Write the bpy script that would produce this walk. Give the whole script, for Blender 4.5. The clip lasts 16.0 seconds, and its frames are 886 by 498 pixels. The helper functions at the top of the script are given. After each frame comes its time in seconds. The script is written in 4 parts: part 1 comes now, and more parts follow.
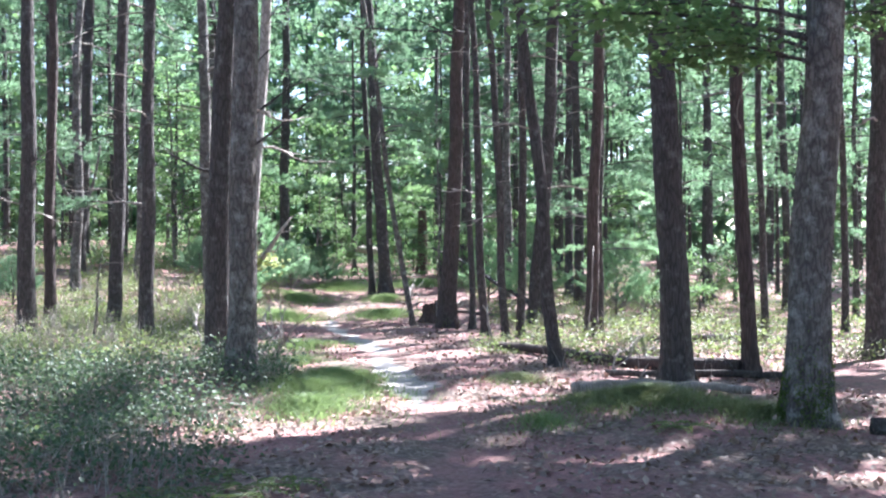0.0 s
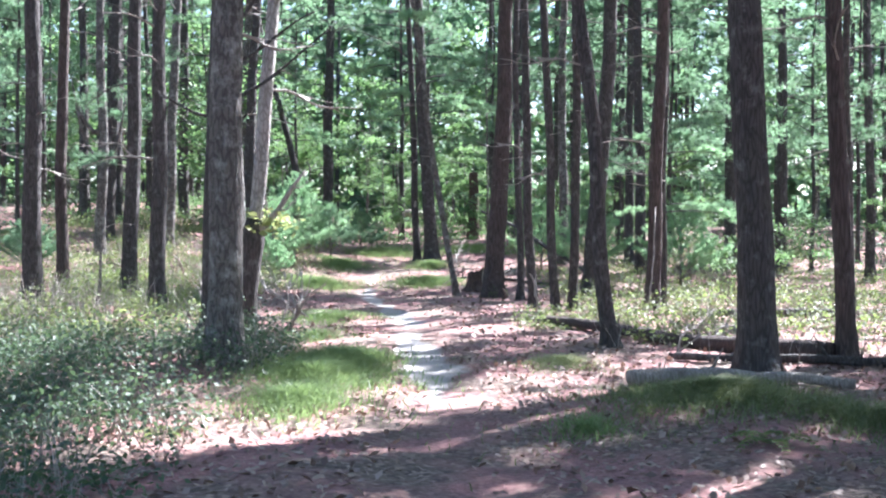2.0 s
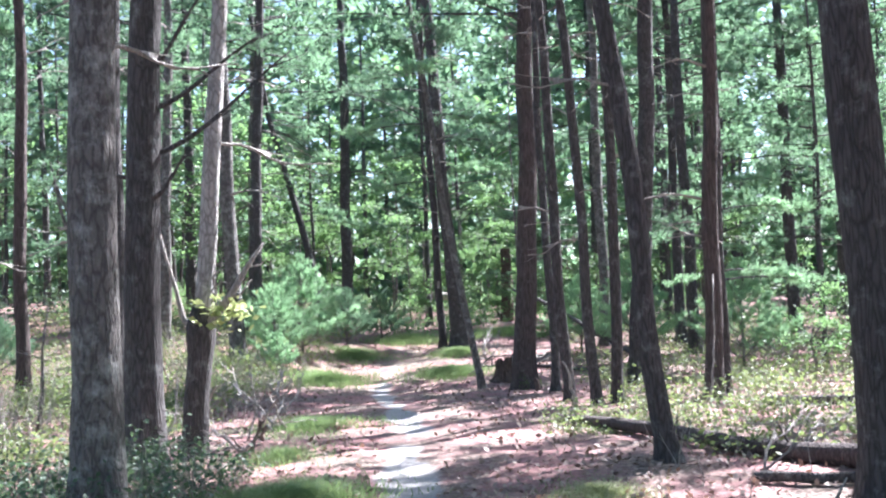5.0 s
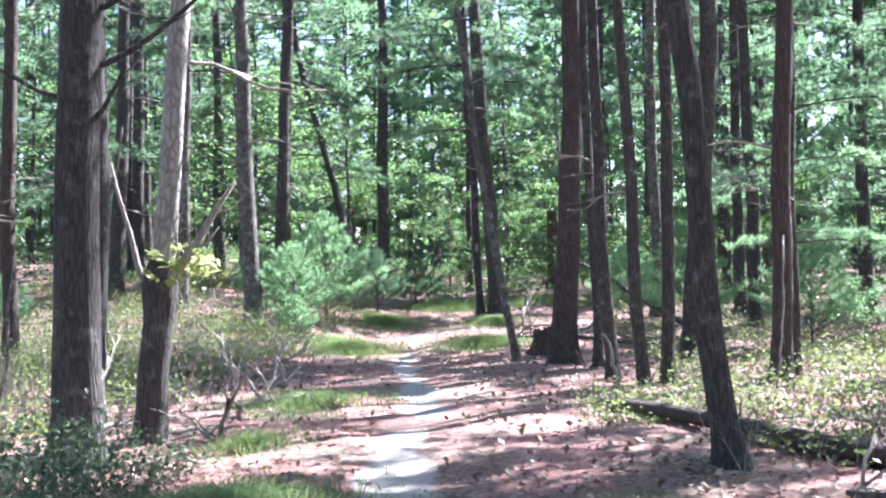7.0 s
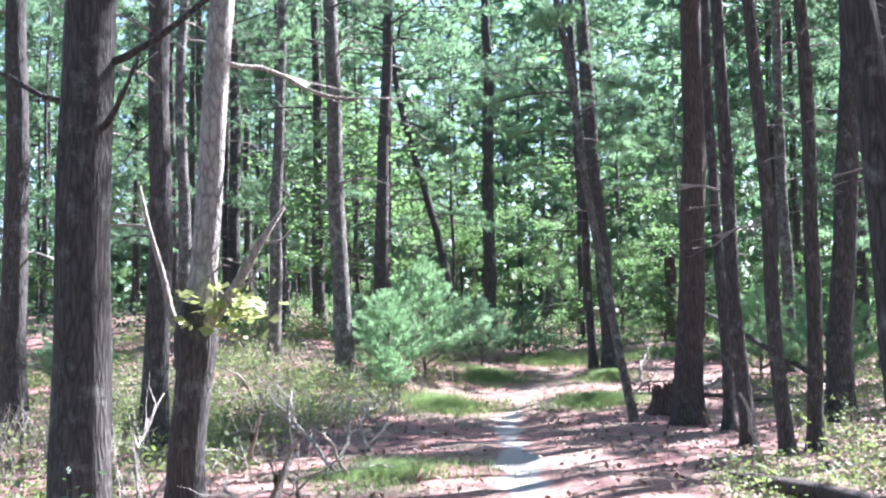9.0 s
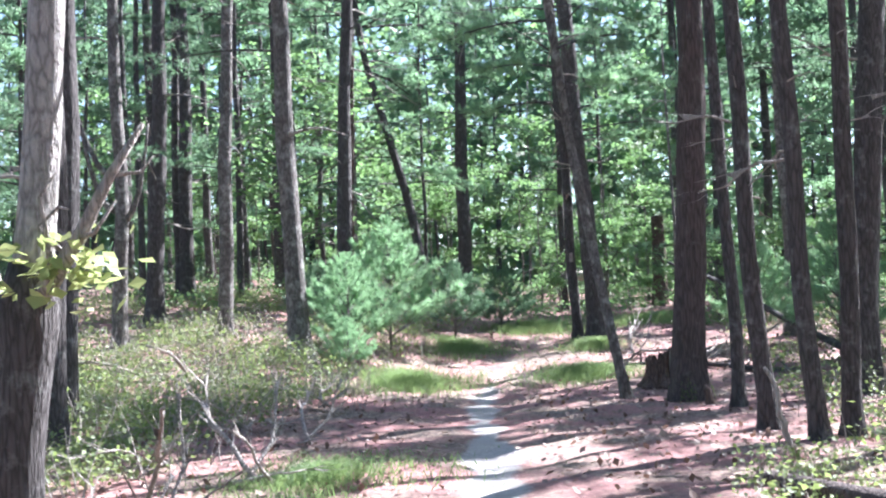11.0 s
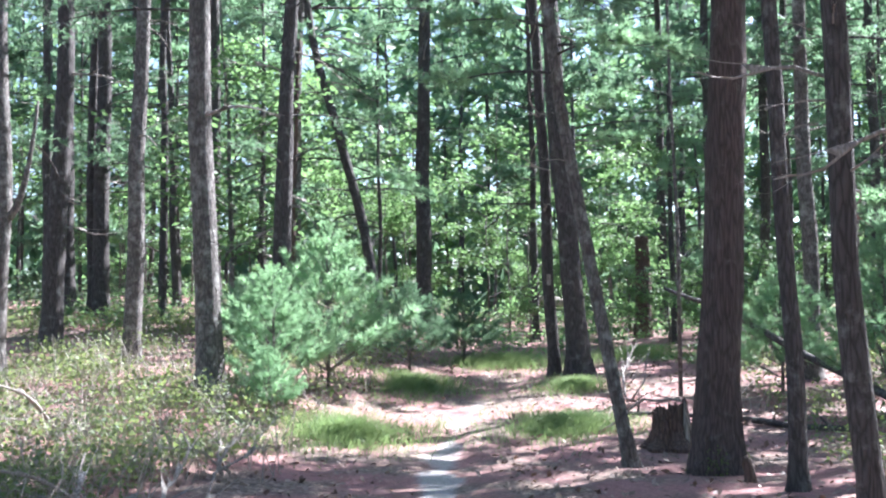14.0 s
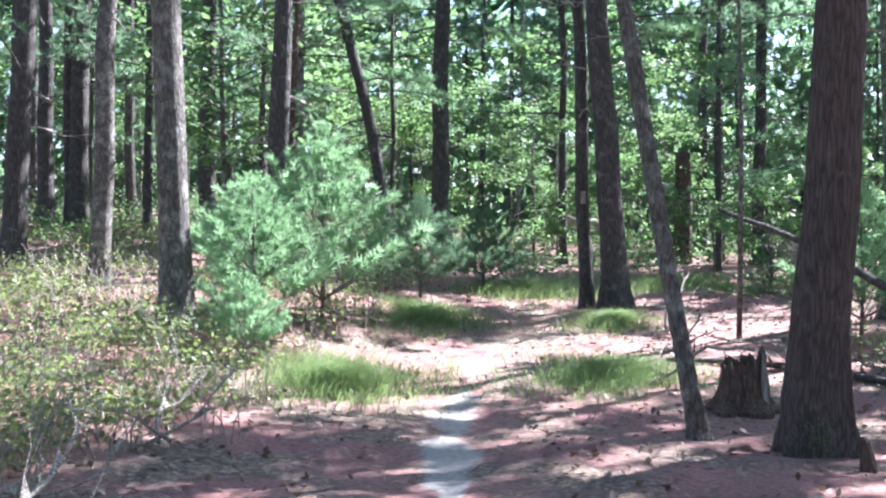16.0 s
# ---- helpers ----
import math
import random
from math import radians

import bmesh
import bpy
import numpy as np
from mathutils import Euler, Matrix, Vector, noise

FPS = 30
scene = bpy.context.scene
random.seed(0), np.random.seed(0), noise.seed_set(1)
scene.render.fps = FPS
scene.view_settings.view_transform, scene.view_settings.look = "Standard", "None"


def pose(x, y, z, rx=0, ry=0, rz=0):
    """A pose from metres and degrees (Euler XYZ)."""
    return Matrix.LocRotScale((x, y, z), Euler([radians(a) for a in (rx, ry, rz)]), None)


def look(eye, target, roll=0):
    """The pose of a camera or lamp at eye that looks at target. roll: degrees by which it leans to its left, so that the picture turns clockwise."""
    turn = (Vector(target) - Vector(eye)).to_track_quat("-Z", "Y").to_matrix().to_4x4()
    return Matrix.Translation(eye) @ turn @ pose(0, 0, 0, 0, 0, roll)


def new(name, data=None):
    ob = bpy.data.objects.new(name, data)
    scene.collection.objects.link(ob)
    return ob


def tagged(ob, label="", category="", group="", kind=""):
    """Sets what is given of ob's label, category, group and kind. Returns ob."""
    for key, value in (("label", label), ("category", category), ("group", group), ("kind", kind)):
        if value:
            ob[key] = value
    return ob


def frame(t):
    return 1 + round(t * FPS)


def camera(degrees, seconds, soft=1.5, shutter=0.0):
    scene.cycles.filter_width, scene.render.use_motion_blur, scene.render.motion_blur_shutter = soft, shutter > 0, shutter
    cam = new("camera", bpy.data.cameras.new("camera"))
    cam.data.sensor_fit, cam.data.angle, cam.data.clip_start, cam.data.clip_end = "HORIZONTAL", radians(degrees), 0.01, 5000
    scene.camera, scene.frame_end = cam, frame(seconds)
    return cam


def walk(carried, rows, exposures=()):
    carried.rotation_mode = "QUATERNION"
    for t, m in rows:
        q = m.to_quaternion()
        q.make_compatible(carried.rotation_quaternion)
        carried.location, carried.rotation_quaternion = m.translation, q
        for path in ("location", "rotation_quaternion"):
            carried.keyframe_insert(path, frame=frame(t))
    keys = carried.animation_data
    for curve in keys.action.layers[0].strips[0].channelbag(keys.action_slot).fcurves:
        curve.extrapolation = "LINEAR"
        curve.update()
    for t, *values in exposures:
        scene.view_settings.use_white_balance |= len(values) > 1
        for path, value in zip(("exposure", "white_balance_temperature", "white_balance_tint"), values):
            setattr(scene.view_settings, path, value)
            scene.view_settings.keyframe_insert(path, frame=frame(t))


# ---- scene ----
cam = camera(41.0, 16.0, 2.2)
PATH = [
    (0, (0.195, -1.296, 1.519), (0.303, 0.701, 1.549), -0.3),
    (0.5, (0.322, -0.658, 1.535), (0.357, 1.341, 1.512), 0.1),
    (1, (0.448, -0.052, 1.515), (0.44, 1.947, 1.462), 0.3),
    (1.5, (0.623, 0.693, 1.499), (0.627, 2.693, 1.477), 0.2),
    (2, (0.679, 1.338, 1.452), (0.684, 3.338, 1.426), -0.0),
    (2.5, (0.801, 1.963, 1.449), (0.799, 3.963, 1.416), -1.7),
    (3, (0.893, 2.623, 1.472), (0.849, 4.623, 1.466), -0.7),
    (3.5, (0.931, 3.217, 1.483), (0.895, 5.217, 1.467), -3.7),
    (4, (1.063, 3.893, 1.451), (0.996, 5.891, 1.527), -3.7),
    (4.2, (1.085, 4.107, 1.456), (1.014, 6.102, 1.573), -1.7),
    (6.3, (1.442, 6.815, 1.357), (1.381, 8.811, 1.453), -3.8),
    (6.5, (1.471, 7.014, 1.345), (1.387, 9.01, 1.428), -3.1),
    (7, (1.494, 7.6, 1.356), (1.334, 9.593, 1.421), -1.3),
    (7.5, (1.48, 8.119, 1.366), (1.282, 10.108, 1.448), -1.3),
    (8, (1.484, 8.705, 1.368), (1.173, 10.675, 1.527), -0.7),
    (8.5, (1.424, 9.262, 1.348), (1.049, 11.22, 1.499), -1.0),
    (9, (1.442, 9.738, 1.325), (1.095, 11.701, 1.483), -1.3),
    (9.5, (1.379, 10.334, 1.333), (0.989, 12.289, 1.485), -0.7),
    (10, (1.321, 10.905, 1.359), (0.967, 12.872, 1.433), -3.0),
    (10.2, (1.327, 11.159, 1.308), (1.007, 13.131, 1.401), -2.3),
    (12.3, (1.035, 14.186, 1.378), (0.72, 16.158, 1.487), -2.6),
    (12.5, (1.005, 14.435, 1.408), (0.694, 16.408, 1.513), -1.7),
    (13, (0.901, 15.106, 1.461), (0.566, 17.075, 1.572), -0.5),
    (13.5, (0.769, 15.751, 1.47), (0.448, 17.721, 1.606), 2.2),
    (14, (0.726, 16.427, 1.418), (0.475, 18.406, 1.56), -1.0),
    (14.5, (0.687, 17.171, 1.478), (0.454, 19.153, 1.616), 1.2),
    (15, (0.574, 17.892, 1.471), (0.395, 19.88, 1.588), -1.6),
    (15.5, (0.484, 18.597, 1.597), (0.24, 20.581, 1.65), -1.3),
    (16, (0.385, 19.347, 1.496), (0.1, 21.327, 1.501), 0.1),
]
walk(cam, [(t, look(eye, target, roll)) for t, eye, target, roll in PATH], [(0, 2.6, 5750, 18), (16, 2.6, 5750, 18)])

# ---- world, sun ----
SUN_EL, SUN_AZ = 47.0, 44.0          # azimuth: degrees from north (y) towards east (x)
world = bpy.data.worlds.new("world")
scene.world = world
world.use_nodes = True
sky = world.node_tree.nodes.new("ShaderNodeTexSky")
sky.sky_type, sky.sun_disc = "NISHITA", False
sky.sun_elevation, sky.sun_rotation = radians(SUN_EL), radians(SUN_AZ)
world.node_tree.links.new(sky.outputs[0], world.node_tree.nodes["Background"].inputs[0])
world.node_tree.nodes["Background"].inputs[1].default_value = 0.06
lamp = bpy.data.lights.new("sun", "SUN")
lamp.energy, lamp.angle, lamp.color = 5.0, radians(0.55), (1.0, 0.96, 0.90)
sun = new("sun", lamp)
to_sun = Vector((math.sin(radians(SUN_AZ)) * math.cos(radians(SUN_EL)), math.cos(radians(SUN_AZ)) * math.cos(radians(SUN_EL)), math.sin(radians(SUN_EL))))
sun.matrix_world = look(to_sun * 60, (0, 0, 0))

rng = np.random.default_rng(7)


# ---- materials ----
def material(name):
    m = bpy.data.materials.new(name)
    m.use_nodes = True
    nt = m.node_tree
    return m, nt, nt.nodes["Principled BSDF"]


def node(nt, kind, **values):
    n = nt.nodes.new(kind)
    for key, value in values.items():
        n.inputs[key].default_value = value
    return n


def ramp(nt, source, stops):
    n = nt.nodes.new("ShaderNodeValToRGB")
    while len(n.color_ramp.elements) < len(stops):
        n.color_ramp.elements.new(0.5)
    for e, (p, c) in zip(n.color_ramp.elements, stops):
        e.position, e.color = p, (*c, 1)
    nt.links.new(source, n.inputs[0])
    return n


def mix(nt, fac, a, b):
    n = nt.nodes.new("ShaderNodeMix")
    n.data_type = "RGBA"
    nt.links.new(fac, n.inputs[0])
    nt.links.new(a, n.inputs[6])
    nt.links.new(b, n.inputs[7])
    return n.outputs[2]


def bump(nt, source, bsdf, strength, distance):
    n = node(nt, "ShaderNodeBump", Strength=strength, Distance=distance)
    nt.links.new(source, n.inputs["Height"])
    nt.links.new(n.outputs[0], bsdf.inputs["Normal"])


def bark_material(name, dark, light, lichen, amount, stretch=0.16, scale=26.0):
    """Furrowed bark, stretched along the trunk, with pale lichen patches."""
    m, nt, bsdf = material(name)
    co = nt.nodes.new("ShaderNodeTexCoord")
    mp = node(nt, "ShaderNodeMapping", Scale=(1, 1, stretch))
    nt.links.new(co.outputs["Object"], mp.inputs[0])
    vor = node(nt, "ShaderNodeTexVoronoi", Scale=scale)
    vor.feature = "DISTANCE_TO_EDGE"
    fine = node(nt, "ShaderNodeTexNoise", Scale=70.0, Detail=4.0)
    wide = node(nt, "ShaderNodeTexNoise", Scale=5.5, Detail=6.0, Roughness=0.72)
    warp = node(nt, "ShaderNodeTexNoise", Scale=9.0, Detail=3.0)
    add = nt.nodes.new("ShaderNodeVectorMath")
    add.operation = "MULTIPLY_ADD"
    nt.links.new(mp.outputs[0], warp.inputs[0])
    nt.links.new(warp.outputs["Color"], add.inputs[0])
    add.inputs[1].default_value = (0.07, 0.07, 0.07)
    nt.links.new(mp.outputs[0], add.inputs[2])
    nt.links.new(add.outputs[0], vor.inputs["Vector"])
    nt.links.new(mp.outputs[0], fine.inputs["Vector"])
    nt.links.new(co.outputs["Object"], wide.inputs["Vector"])
    plates = ramp(nt, vor.outputs["Distance"], [(0.0, dark), (0.22, light), (1.0, light)])
    grain = ramp(nt, fine.outputs[0], [(0.3, tuple(c * 0.6 for c in light)), (0.75, tuple(c * 1.25 for c in light))])
    half = node(nt, "ShaderNodeValue")
    half.outputs[0].default_value = 0.4
    base = mix(nt, half.outputs[0], plates.outputs[0], grain.outputs[0])
    spots = ramp(nt, wide.outputs[0], [(0.60 - amount, (0, 0, 0)), (0.76 - amount, (1, 1, 1))])
    pale = ramp(nt, fine.outputs[0], [(0.3, tuple(c * 0.5 for c in lichen)), (0.7, lichen)])
    soft = nt.nodes.new("ShaderNodeMath")
    soft.operation = "MULTIPLY"
    soft.inputs[1].default_value = 0.6
    nt.links.new(spots.outputs[0], soft.inputs[0])
    nt.links.new(mix(nt, soft.outputs[0], base, pale.outputs[0]), bsdf.inputs["Base Color"])
    bsdf.inputs["Roughness"].default_value = 0.92
    relief = nt.nodes.new("ShaderNodeMath")
    relief.operation = "MULTIPLY_ADD"
    relief.inputs[1].default_value = 1.0
    nt.links.new(vor.outputs["Distance"], relief.inputs[0])
    nt.links.new(fine.outputs[0], relief.inputs[2])
    bump(nt, relief.outputs[0], bsdf, 1.0, 0.035)
    return m


def leaf_material(name, dark, light, glow, share=0.45):
    """Leaves or needles: colour varies leaf by leaf and plant by plant, light passes through."""
    m, nt, bsdf = material(name)
    geo = nt.nodes.new("ShaderNodeNewGeometry")
    info = nt.nodes.new("ShaderNodeObjectInfo")
    add = nt.nodes.new("ShaderNodeMath")
    add.operation = "MULTIPLY_ADD"
    add.inputs[1].default_value = 0.65
    nt.links.new(geo.outputs["Random Per Island"], add.inputs[0])
    part2 = nt.nodes.new("ShaderNodeMath")
    part2.operation = "MULTIPLY"
    part2.inputs[1].default_value = 0.35
    nt.links.new(info.outputs["Random"], part2.inputs[0])
    nt.links.new(part2.outputs[0], add.inputs[2])
    c = ramp(nt, add.outputs[0], [(0.1, dark), (0.9, light)])
    nt.links.new(c.outputs[0], bsdf.inputs["Base Color"])
    bsdf.inputs["Roughness"].default_value = 0.55
    tr = nt.nodes.new("ShaderNodeBsdfTranslucent")
    g = ramp(nt, add.outputs[0], [(0.1, tuple(v * 0.7 for v in glow)), (0.9, glow)])
    nt.links.new(g.outputs[0], tr.inputs[0])
    ms = nt.nodes.new("ShaderNodeMixShader")
    ms.inputs[0].default_value = share
    nt.links.new(bsdf.outputs[0], ms.inputs[1])
    nt.links.new(tr.outputs[0], ms.inputs[2])
    nt.links.new(ms.outputs[0], nt.nodes["Material Output"].inputs[0])
    return m


def ground_material():
    m, nt, bsdf = material("forest_floor")
    co = nt.nodes.new("ShaderNodeTexCoord")
    n1 = node(nt, "ShaderNodeTexNoise", Scale=0.9, Detail=6.0, Roughness=0.6)
    n2 = node(nt, "ShaderNodeTexNoise", Scale=22.0, Detail=5.0, Roughness=0.7)
    v = node(nt, "ShaderNodeTexVoronoi", Scale=26.0)
    for n in (n1, n2, v):
        nt.links.new(co.outputs["Object"], n.inputs["Vector"])
    needles = ramp(nt, n2.outputs[0], [(0.25, (0.10, 0.05, 0.045)), (0.5, (0.27, 0.135, 0.125)), (0.78, (0.46, 0.27, 0.25))])
    duff = ramp(nt, v.outputs["Color"], [(0.1, (0.07, 0.05, 0.04)), (0.6, (0.19, 0.14, 0.11)), (0.95, (0.38, 0.29, 0.23))])
    patch = ramp(nt, n1.outputs[0], [(0.42, (0, 0, 0)), (0.6, (1, 1, 1))])
    litter = mix(nt, patch.outputs[0], needles.outputs[0], duff.outputs[0])
    sandy = ramp(nt, n2.outputs[0], [(0.25, (0.22, 0.21, 0.20)), (0.6, (0.37, 0.35, 0.33)), (0.85, (0.50, 0.48, 0.46))])
    at = nt.nodes.new("ShaderNodeAttribute")
    at.attribute_name = "sand"
    edge = nt.nodes.new("ShaderNodeMath")
    edge.operation = "MULTIPLY_ADD"
    edge.inputs[1].default_value = 0.55
    edge.inputs[2].default_value = -0.27
    nt.links.new(n2.outputs[0], edge.inputs[0])
    tot = nt.nodes.new("ShaderNodeMath")
    nt.links.new(edge.outputs[0], tot.inputs[0])
    nt.links.new(at.outputs["Fac"], tot.inputs[1])
    fac = ramp(nt, tot.outputs[0], [(0.35, (0, 0, 0)), (0.62, (1, 1, 1))])
    nt.links.new(mix(nt, fac.outputs[0], litter, sandy.outputs[0]), bsdf.inputs["Base Color"])
    bsdf.inputs["Roughness"].default_value = 0.95
    bump(nt, n2.outputs[0], bsdf, 0.7, 0.03)
    return m


BARK_PINE = bark_material("pine_bark", (0.016, 0.014, 0.013), (0.10, 0.091, 0.088), (0.36, 0.37, 0.35), 0.06)
BARK_GREY = bark_material("grey_bark", (0.03, 0.027, 0.025), (0.17, 0.155, 0.142), (0.56, 0.57, 0.53), 0.11, 0.3, 20.0)
# pale bark, its tone raised further to carry sunlight on the trunk
BARK_PALE_SUNLIT = bark_material("sunlit_pale_bark", (0.12, 0.11, 0.10), (0.52, 0.49, 0.46), (0.60, 0.59, 0.56), 0.1, 0.4, 16.0)
BARK_RED = bark_material("reddish_bark", (0.018, 0.013, 0.012), (0.122, 0.094, 0.087), (0.30, 0.29, 0.26), 0.03, 0.10, 30.0)
DEADWOOD = bark_material("dead_wood", (0.14, 0.12, 0.105), (0.44, 0.40, 0.36), (0.66, 0.64, 0.60), 0.08, 0.1, 30.0)
STUMPWOOD = bark_material("stump_wood", (0.03, 0.02, 0.016), (0.15, 0.10, 0.08), (0.38, 0.36, 0.30), 0.0, 0.2, 24.0)
MOSS = leaf_material("moss", (0.06, 0.11, 0.025), (0.16, 0.23, 0.06), (0.16, 0.25, 0.05), 0.3)
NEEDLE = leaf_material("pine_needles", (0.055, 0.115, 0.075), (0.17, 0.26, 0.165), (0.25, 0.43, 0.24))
# copy of the pine needles with sunlight put into paler colours
NEEDLE_SUNLIT = leaf_material("sunlit_pine_needles", (0.09, 0.18, 0.11), (0.24, 0.36, 0.22), (0.34, 0.56, 0.32), 0.5)
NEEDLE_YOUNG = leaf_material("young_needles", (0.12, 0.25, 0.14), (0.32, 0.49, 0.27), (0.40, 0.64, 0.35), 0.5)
LEAF = leaf_material("broad_leaves", (0.05, 0.12, 0.045), (0.15, 0.25, 0.095), (0.26, 0.45, 0.17))
SHRUB = leaf_material("shrub_leaves", (0.05, 0.10, 0.045), (0.18, 0.23, 0.095), (0.28, 0.37, 0.12))
YELLOW = leaf_material("yellowing_leaves", (0.18, 0.27, 0.08), (0.46, 0.47, 0.22), (0.46, 0.54, 0.22))
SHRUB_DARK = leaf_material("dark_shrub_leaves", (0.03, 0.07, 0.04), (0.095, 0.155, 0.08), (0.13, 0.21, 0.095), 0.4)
GRASS = leaf_material("grass_blades", (0.07, 0.145, 0.05), (0.25, 0.33, 0.15), (0.30, 0.43, 0.16))
PALE = leaf_material("pale_grass", (0.10, 0.15, 0.06), (0.34, 0.36, 0.20), (0.30, 0.36, 0.15))
DRY = leaf_material("dry_leaves", (0.10, 0.06, 0.045), (0.48, 0.37, 0.30), (0.25, 0.15, 0.10), 0.15)
FLOOR = ground_material()


# ---- mesh helpers ----
class Build:
    """Collects vertices and faces, with a material slot for each face."""

    def __init__(self):
        self.v, self.f, self.m, self.n = [], [], [], 0

    def add(self, verts, faces, slot=0):
        self.v.append(np.asarray(verts, float))
        self.f.extend([tuple(int(i) + self.n for i in face) for face in faces])
        self.m.extend([slot] * len(faces))
        self.n += len(verts)

    def mesh(self, name, mats, smooth=True):
        me = bpy.data.meshes.new(name)
        me.from_pydata(np.concatenate(self.v).tolist(), [], self.f)
        for mat in mats:
            me.materials.append(mat)
        me.polygons.foreach_set("material_index", self.m)
        me.polygons.foreach_set("use_smooth", [smooth] * len(self.f))
        me.update()
        return me


def tube(points, radii, sides=8, cap=True):
    pts = [Vector(p) for p in points]
    verts, faces = [], []
    for i, (p, r) in enumerate(zip(pts, radii)):
        d = (pts[min(i + 1, len(pts) - 1)] - pts[max(i - 1, 0)]).normalized()
        u = d.cross(Vector((0.13, 0.97, 0.2))).normalized()
        w = d.cross(u)
        for k in range(sides):
            a = 2 * math.pi * k / sides
            verts.append(p + (math.cos(a) * u + math.sin(a) * w) * float(r))
    for i in range(len(pts) - 1):
        for k in range(sides):
            a, b = i * sides + k, i * sides + (k + 1) % sides
            faces.append((a, b, b + sides, a + sides))
    if cap:
        faces.append(tuple(range(sides - 1, -1, -1)))
        faces.append(tuple(range((len(pts) - 1) * sides, len(pts) * sides)))
    return [tuple(v) for v in verts], faces


def unit(a):
    return a / np.maximum(np.linalg.norm(a, axis=-1, keepdims=True), 1e-9)


def tufts(centres, dirs, count, length, width, spread=0.9):
    """Bundles of needles: a thin triangle for each needle, fanned round its bundle's direction."""
    n = len(centres)
    d = unit(np.repeat(dirs, count, 0) + spread * rng.normal(size=(n * count, 3)))
    c = np.repeat(centres, count, 0)
    side = unit(np.cross(d, rng.normal(size=d.shape))) * width * 0.5
    ln = length * rng.uniform(0.6, 1.1, (n * count, 1))
    v = np.stack([c - side, c + side, c + d * ln], 1).reshape(-1, 3)
    return v, np.arange(len(v)).reshape(-1, 3)


def leaves(centres, size, up=0.5):
    """Pointed leaves: four corners each, folded a little along the midrib."""
    n = len(centres)
    d = unit(rng.normal(size=(n, 3)) * (1, 1, 0.5))
    nor = unit(rng.normal(size=(n, 3)) + (0, 0, up * 3))
    s = unit(np.cross(d, nor))
    k = size * rng.uniform(0.6, 1.3, (n, 1))
    a = centres
    v = np.stack([a, a + d * k * 0.5 + s * k * 0.33 + nor * k * 0.06, a + d * k, a + d * k * 0.5 - s * k * 0.33 + nor * k * 0.06], 1).reshape(-1, 3)
    return v, np.arange(len(v)).reshape(-1, 4)


def part(name, me, parent, m=None, label=""):
    ob = new(name, me)
    ob.parent = parent
    if m is not None:
        ob.matrix_basis = m
    return tagged(ob, label) if label else ob


def smooth_step(a, b, v):
    u = np.clip((v - a) / (b - a), 0, 1)
    return u * u * (3 - 2 * u)


def height(x, y):
    """The forest floor: level at first, then rising ahead, with a low bank beside the trail."""
    x, y = np.asarray(x, float), np.asarray(y, float)
    h = 1.7 * np.clip((y - 30) / 24, 0, 1) + 1.0 * np.clip((y - 54) / 60, 0, 1)
    h = h + 0.5 * smooth_step(1.5, 5, -x) * smooth_step(24, 33, y)
    h = h + 0.6 * smooth_step(4, 12, -x) * smooth_step(33, 44, y)
    h = h + 0.16 * np.exp(-(((x - 3.0) / 1.0) ** 2 + ((y - 11.1) / 1.1) ** 2))
    h = h + 0.2 * np.exp(-(((x + 2.2) / 1.3) ** 2 + ((y - 13.2) / 1.6) ** 2))
    h = h + 0.03 * np.sin(1.7 * x + 0.6 * y) * np.sin(1.3 * y - 0.4 * x) + 0.012 * np.sin(6.1 * x + 2) * np.sin(5.3 * y)
    return h


TRAIL = [(-12, 0.3), (4, 0.75), (12.2, 0.69), (17.7, 0.3), (20.7, 0.19), (26.7, -0.63), (30.0, -1.05), (32.7, -1.2), (35.5, -1.05), (37.8, -0.66), (40, 0.1), (44, 2.2), (52, 6.5)]


def trail_x(y):
    return np.interp(y, [a for a, b in TRAIL], [b for a, b in TRAIL])


def ground_z(x, y):
    return float(height(x, y)) - 0.05 * math.exp(-((x - float(trail_x(y))) / 0.5) ** 2)


